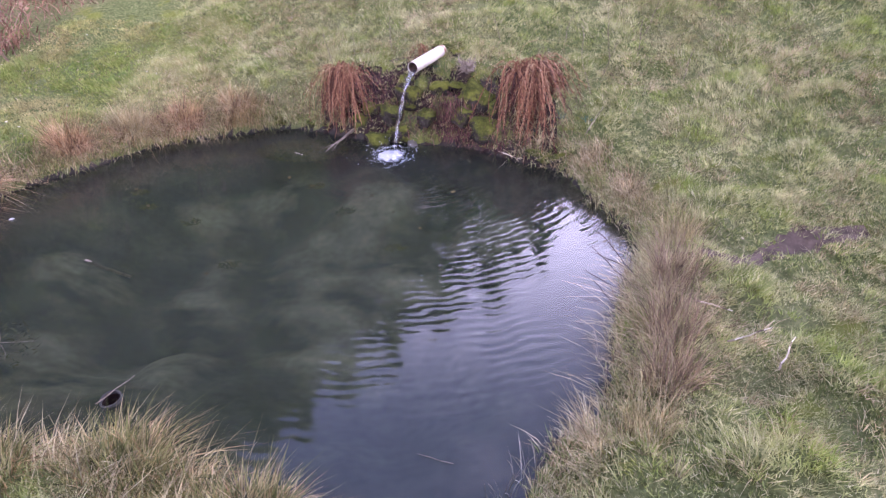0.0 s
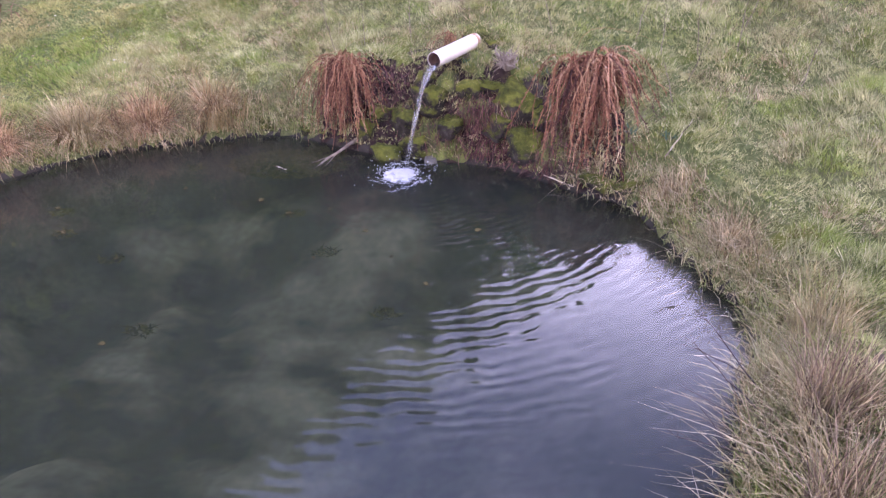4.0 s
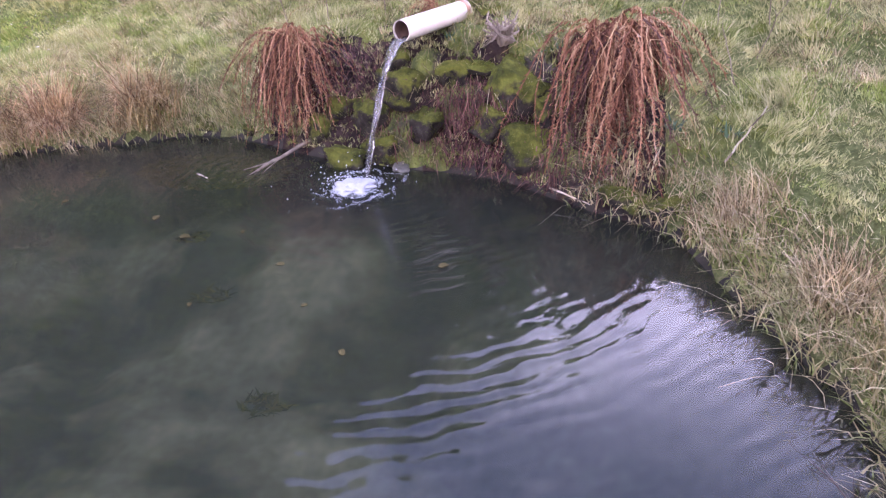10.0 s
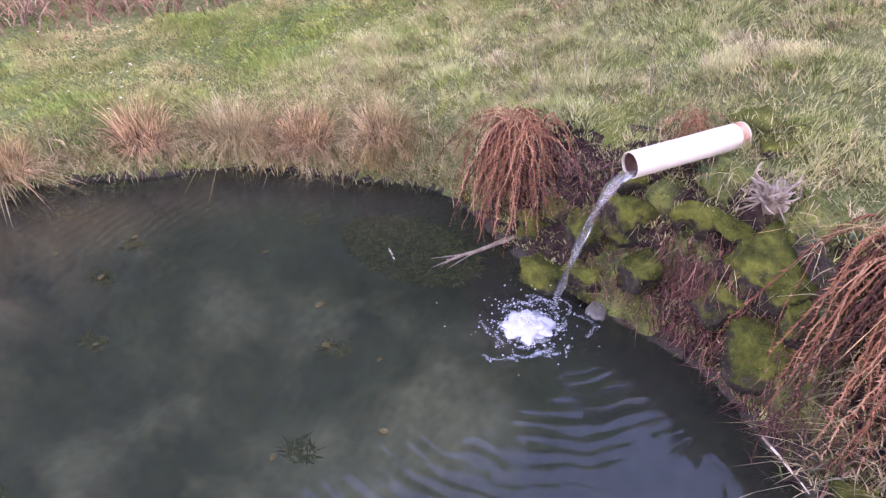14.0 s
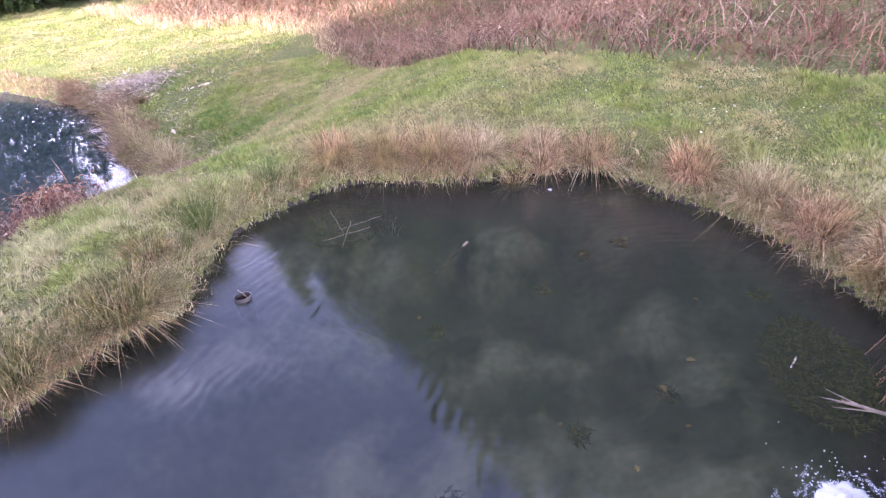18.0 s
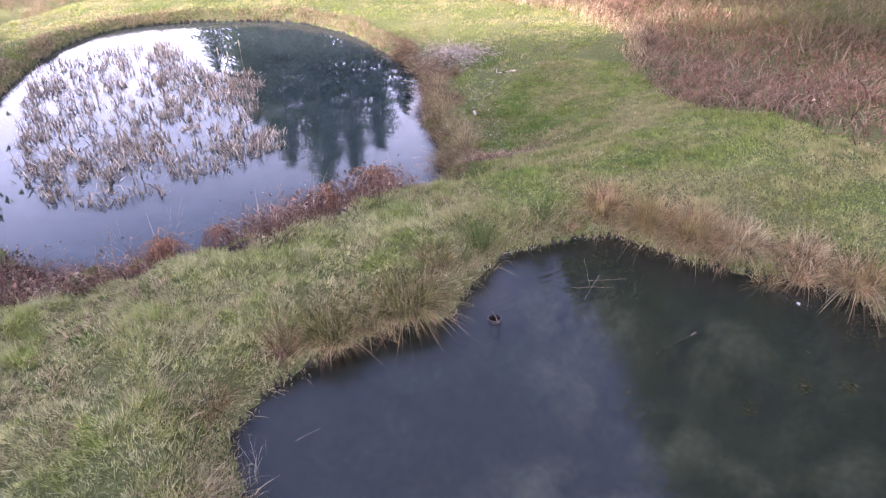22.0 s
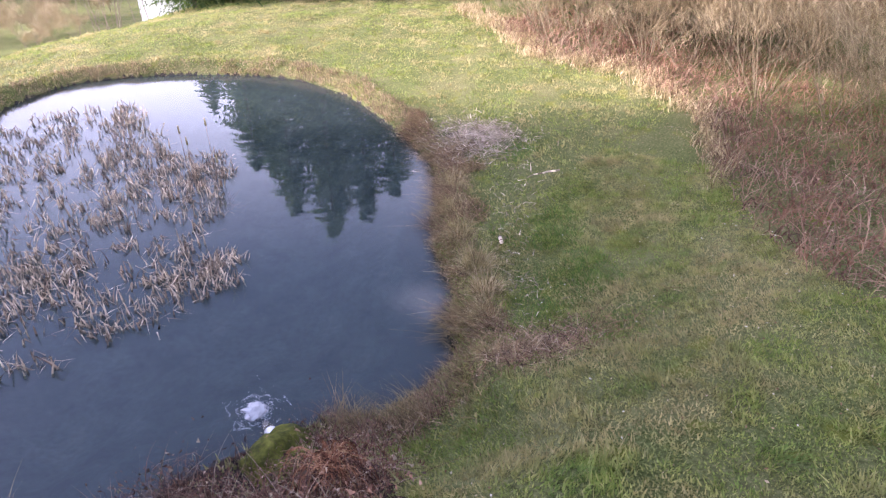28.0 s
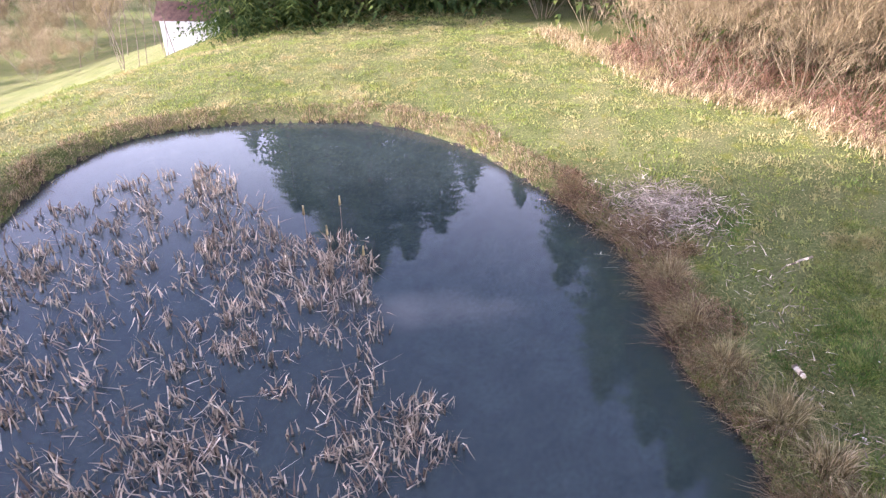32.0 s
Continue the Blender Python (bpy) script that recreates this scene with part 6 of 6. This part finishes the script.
for i, (x, y, tall) in enumerate(((-32.6, -14.4, 18.0), (-31.6, -17.2, 13.0), (-33.3, -11.0, 26.0), (-34.5, -7.8, 29.0))):
    stand(spruce if i % 2 else spruce2, x, y, tall / 15.5, i * 83)
# the dark wood across the valley
for i in range(16):
    stand(spruce if i % 2 else spruce2, -48.0 + 2.6 * i, -76.0 - 3.0 * math.sin(i * 2.3) - 0.4 * i, 0.75 + 0.12 * math.sin(i * 3.1), i * 61)
# unseen spruces added south-east of the ponds to keep the low sun off them
for i in range(30):
    stand(spruce if i % 2 else spruce2, -0.6 + 1.5 * (i // 2) + 1.6 * (i % 2) + 0.4 * math.sin(i * 3), -17.0 + 1.25 * (i // 2) - 1.6 * (i % 2) + 0.4 * math.cos(i * 5), 1.0 + 0.1 * math.sin(i * 7), i * 47)
# one more unseen spruce, to widen the shade over the lower lawn
stand(spruce, -2.1, -18.1, 0.95, 11)
hazel = bare_tree("hazel", "bare multi-stemmed hazel in the brambles", "shrub", 11, 4.2, 11, 0.45, 7000, HAZEL_BARK)
hazel2 = bare_tree("hazel", "bare multi-stemmed hazel in the brambles", "shrub", 12, 3.6, 10, 0.6, 7000, HAZEL_BARK)
for i, (x, y, s) in enumerate(((-14.6, 3.6, 1.0), (-16.6, 1.4, 0.9), (-19.0, -1.0, 1.0), (-19.2, -3.6, 1.1), (-18.9, -6.4, 0.9), (-21.0, -8.2, 1.0), (-22.5, -10.5, 1.0), (-16.0, 5.5, 1.1), (-20.5, -4.5, 1.3),
                               (-21.0, -1.0, 1.3), (-18.2, 2.0, 1.2), (-24.0, -13.0, 1.1), (-22.5, -6.0, 1.4), (-12.0, 7.0, 1.1), (-10.5, 9.5, 1.1), (-18.9, -5.0, 0.8), (-19.8, -7.4, 0.9), (-20.6, -6.6, 1.0), (-18.6, -2.4, 0.8), (-17.4, -0.2, 0.8), (-15.4, 2.4, 0.7))):
    stand(hazel if i % 2 else hazel2, x, y, s, i * 73)
hx = rng.uniform(-27, -9, 15000)
hy = rng.uniform(-14, 9, 15000)
hd = west_edge(hy) - hx
ok = (hd > np.where(hy > -2.5, 6.6, 3.6)) & (hd < 8.5) & (bumps(hx, hy, 1.1, 41) > 0.42)
hx, hy = hx[ok], hy[ok]
base = np.repeat(np.column_stack([hx, hy, land(hx, hy)[0]]), 3, 0)
base[:, :2] += rng.normal(0, 0.15, (len(base), 2))
k = len(base)
v, t = blades(base, rng.uniform(0.4, 1.6, k), 0.008, unit(k) * rng.uniform(0.1, 1.0, (k, 1)), rng.uniform(0, 0.6, k), segs=3)
tagged(new("thicket", mesh_of("thicket", v, t, THICKET)), "dense tan thicket of dead stems along the hedge", "thicket", kind="stuff")
birch = bare_tree("bare_tree", "slender bare tree at the foot of the field", "tree", 21, 6.5, 1, 0.1, 4500)
for i, (x, y, s) in enumerate(((-14.6, -25.2, 0.9), (-15.6, -26.8, 1.0), (-16.0, -26.0, 0.9), (-16.8, -28.0, 1.0), (-16.0, -24.5, 0.7), (-18.0, -27.0, 1.0), (-17.5, -30.5, 1.0), (-17.0, -26.0, 0.8), (-19.0, -33.0, 1.2), (-19.0, -29.0, 1.0), (-22.0, -38.0, 1.3), (-25.0, -40.0, 1.4), (-20.0, -31.0, 1.0), (-28.0, -44.0, 1.6), (-23.0, -46.0, 1.6), (-31.0, -48.0, 1.8), (-24.0, -58.0, 1.6), (-27.5, -61.0, 1.6), (-31.0, -63.0, 1.8), (-22.5, -65.0, 1.7), (-35.0, -60.0, 1.8), (-29.0, -70.0, 1.8))):
    stand(birch, x, y, s, i * 91)
apple = bare_tree("apple_tree", "small round bare orchard tree in the valley field", "tree", 31, 3.2, 3, 0.6, 6000)
for i, (x, y, s) in enumerate(((-19.7, -39.8, 0.85), (-19.0, -43.3, 0.65), (-20.0, -46.0, 1.2), (-16.0, -48.0, 1.3), (-22.0, -52.0, 1.6), (-26.0, -50.0, 1.8), (-29.0, -53.0, 2.0), (-25.0, -56.0, 2.0), (-19.0, -58.0, 2.0), (-14.0, -56.0, 1.8), (-32.0, -58.0, 2.2), (-22.0, -62.0, 2.4), (-28.0, -64.0, 2.4), (-16.0, -64.0, 2.4))):
    stand(apple, x, y, s, i * 113)
sap = bare_tree("sapling", "thin bare sapling at the lower pond's edge", "shrub", 41, 0.9, 1, 0.4, 60, PALE_BARK)
stand(sap, -1.42, -2.2, 1.9, 20)

# ---- house below the field ----
house = tagged(new("shed"), "small white rendered shed with a brown roof behind the conifers", "shed")
HW, HD, HH = 2.2, 3.0, 1.75


def box_bm(x0, x1, y0, y1, z0, z1):
    bm = bmesh.new()
    bmesh.ops.create_cube(bm, size=1)
    for v in bm.verts:
        v.co = Vector(((x0 + x1) / 2 + v.co.x * (x1 - x0), (y0 + y1) / 2 + v.co.y * (y1 - y0), (z0 + z1) / 2 + v.co.z * (z1 - z0)))
    return bm


part("wall", box_bm(-HW / 2, HW / 2, -HD / 2, HD / 2, -0.5, HH), WALL, house, smooth=False)
bm = bmesh.new()
c = [bm.verts.new(p_) for p_ in ((-HW / 2 - 0.3, -HD / 2 - 0.3, HH), (HW / 2 + 0.3, -HD / 2 - 0.3, HH), (HW / 2 + 0.3, HD / 2 + 0.3, HH), (-HW / 2 - 0.3, HD / 2 + 0.3, HH), (0, -HD / 2 - 0.3, HH + 0.9), (0, HD / 2 + 0.3, HH + 0.9))]
for f in ((0, 1, 4), (2, 3, 5), (1, 2, 5, 4), (3, 0, 4, 5), (3, 2, 1, 0)):
    bm.faces.new([c[i] for i in f])
part("roof", bm, ROOF, house, smooth=False)
house.matrix_world = pose(-19.1, -27.2, land_z(-19.1, -27.2), 0, 0, 35) @ Matrix.Diagonal((0.66, 0.66, 0.66, 1))
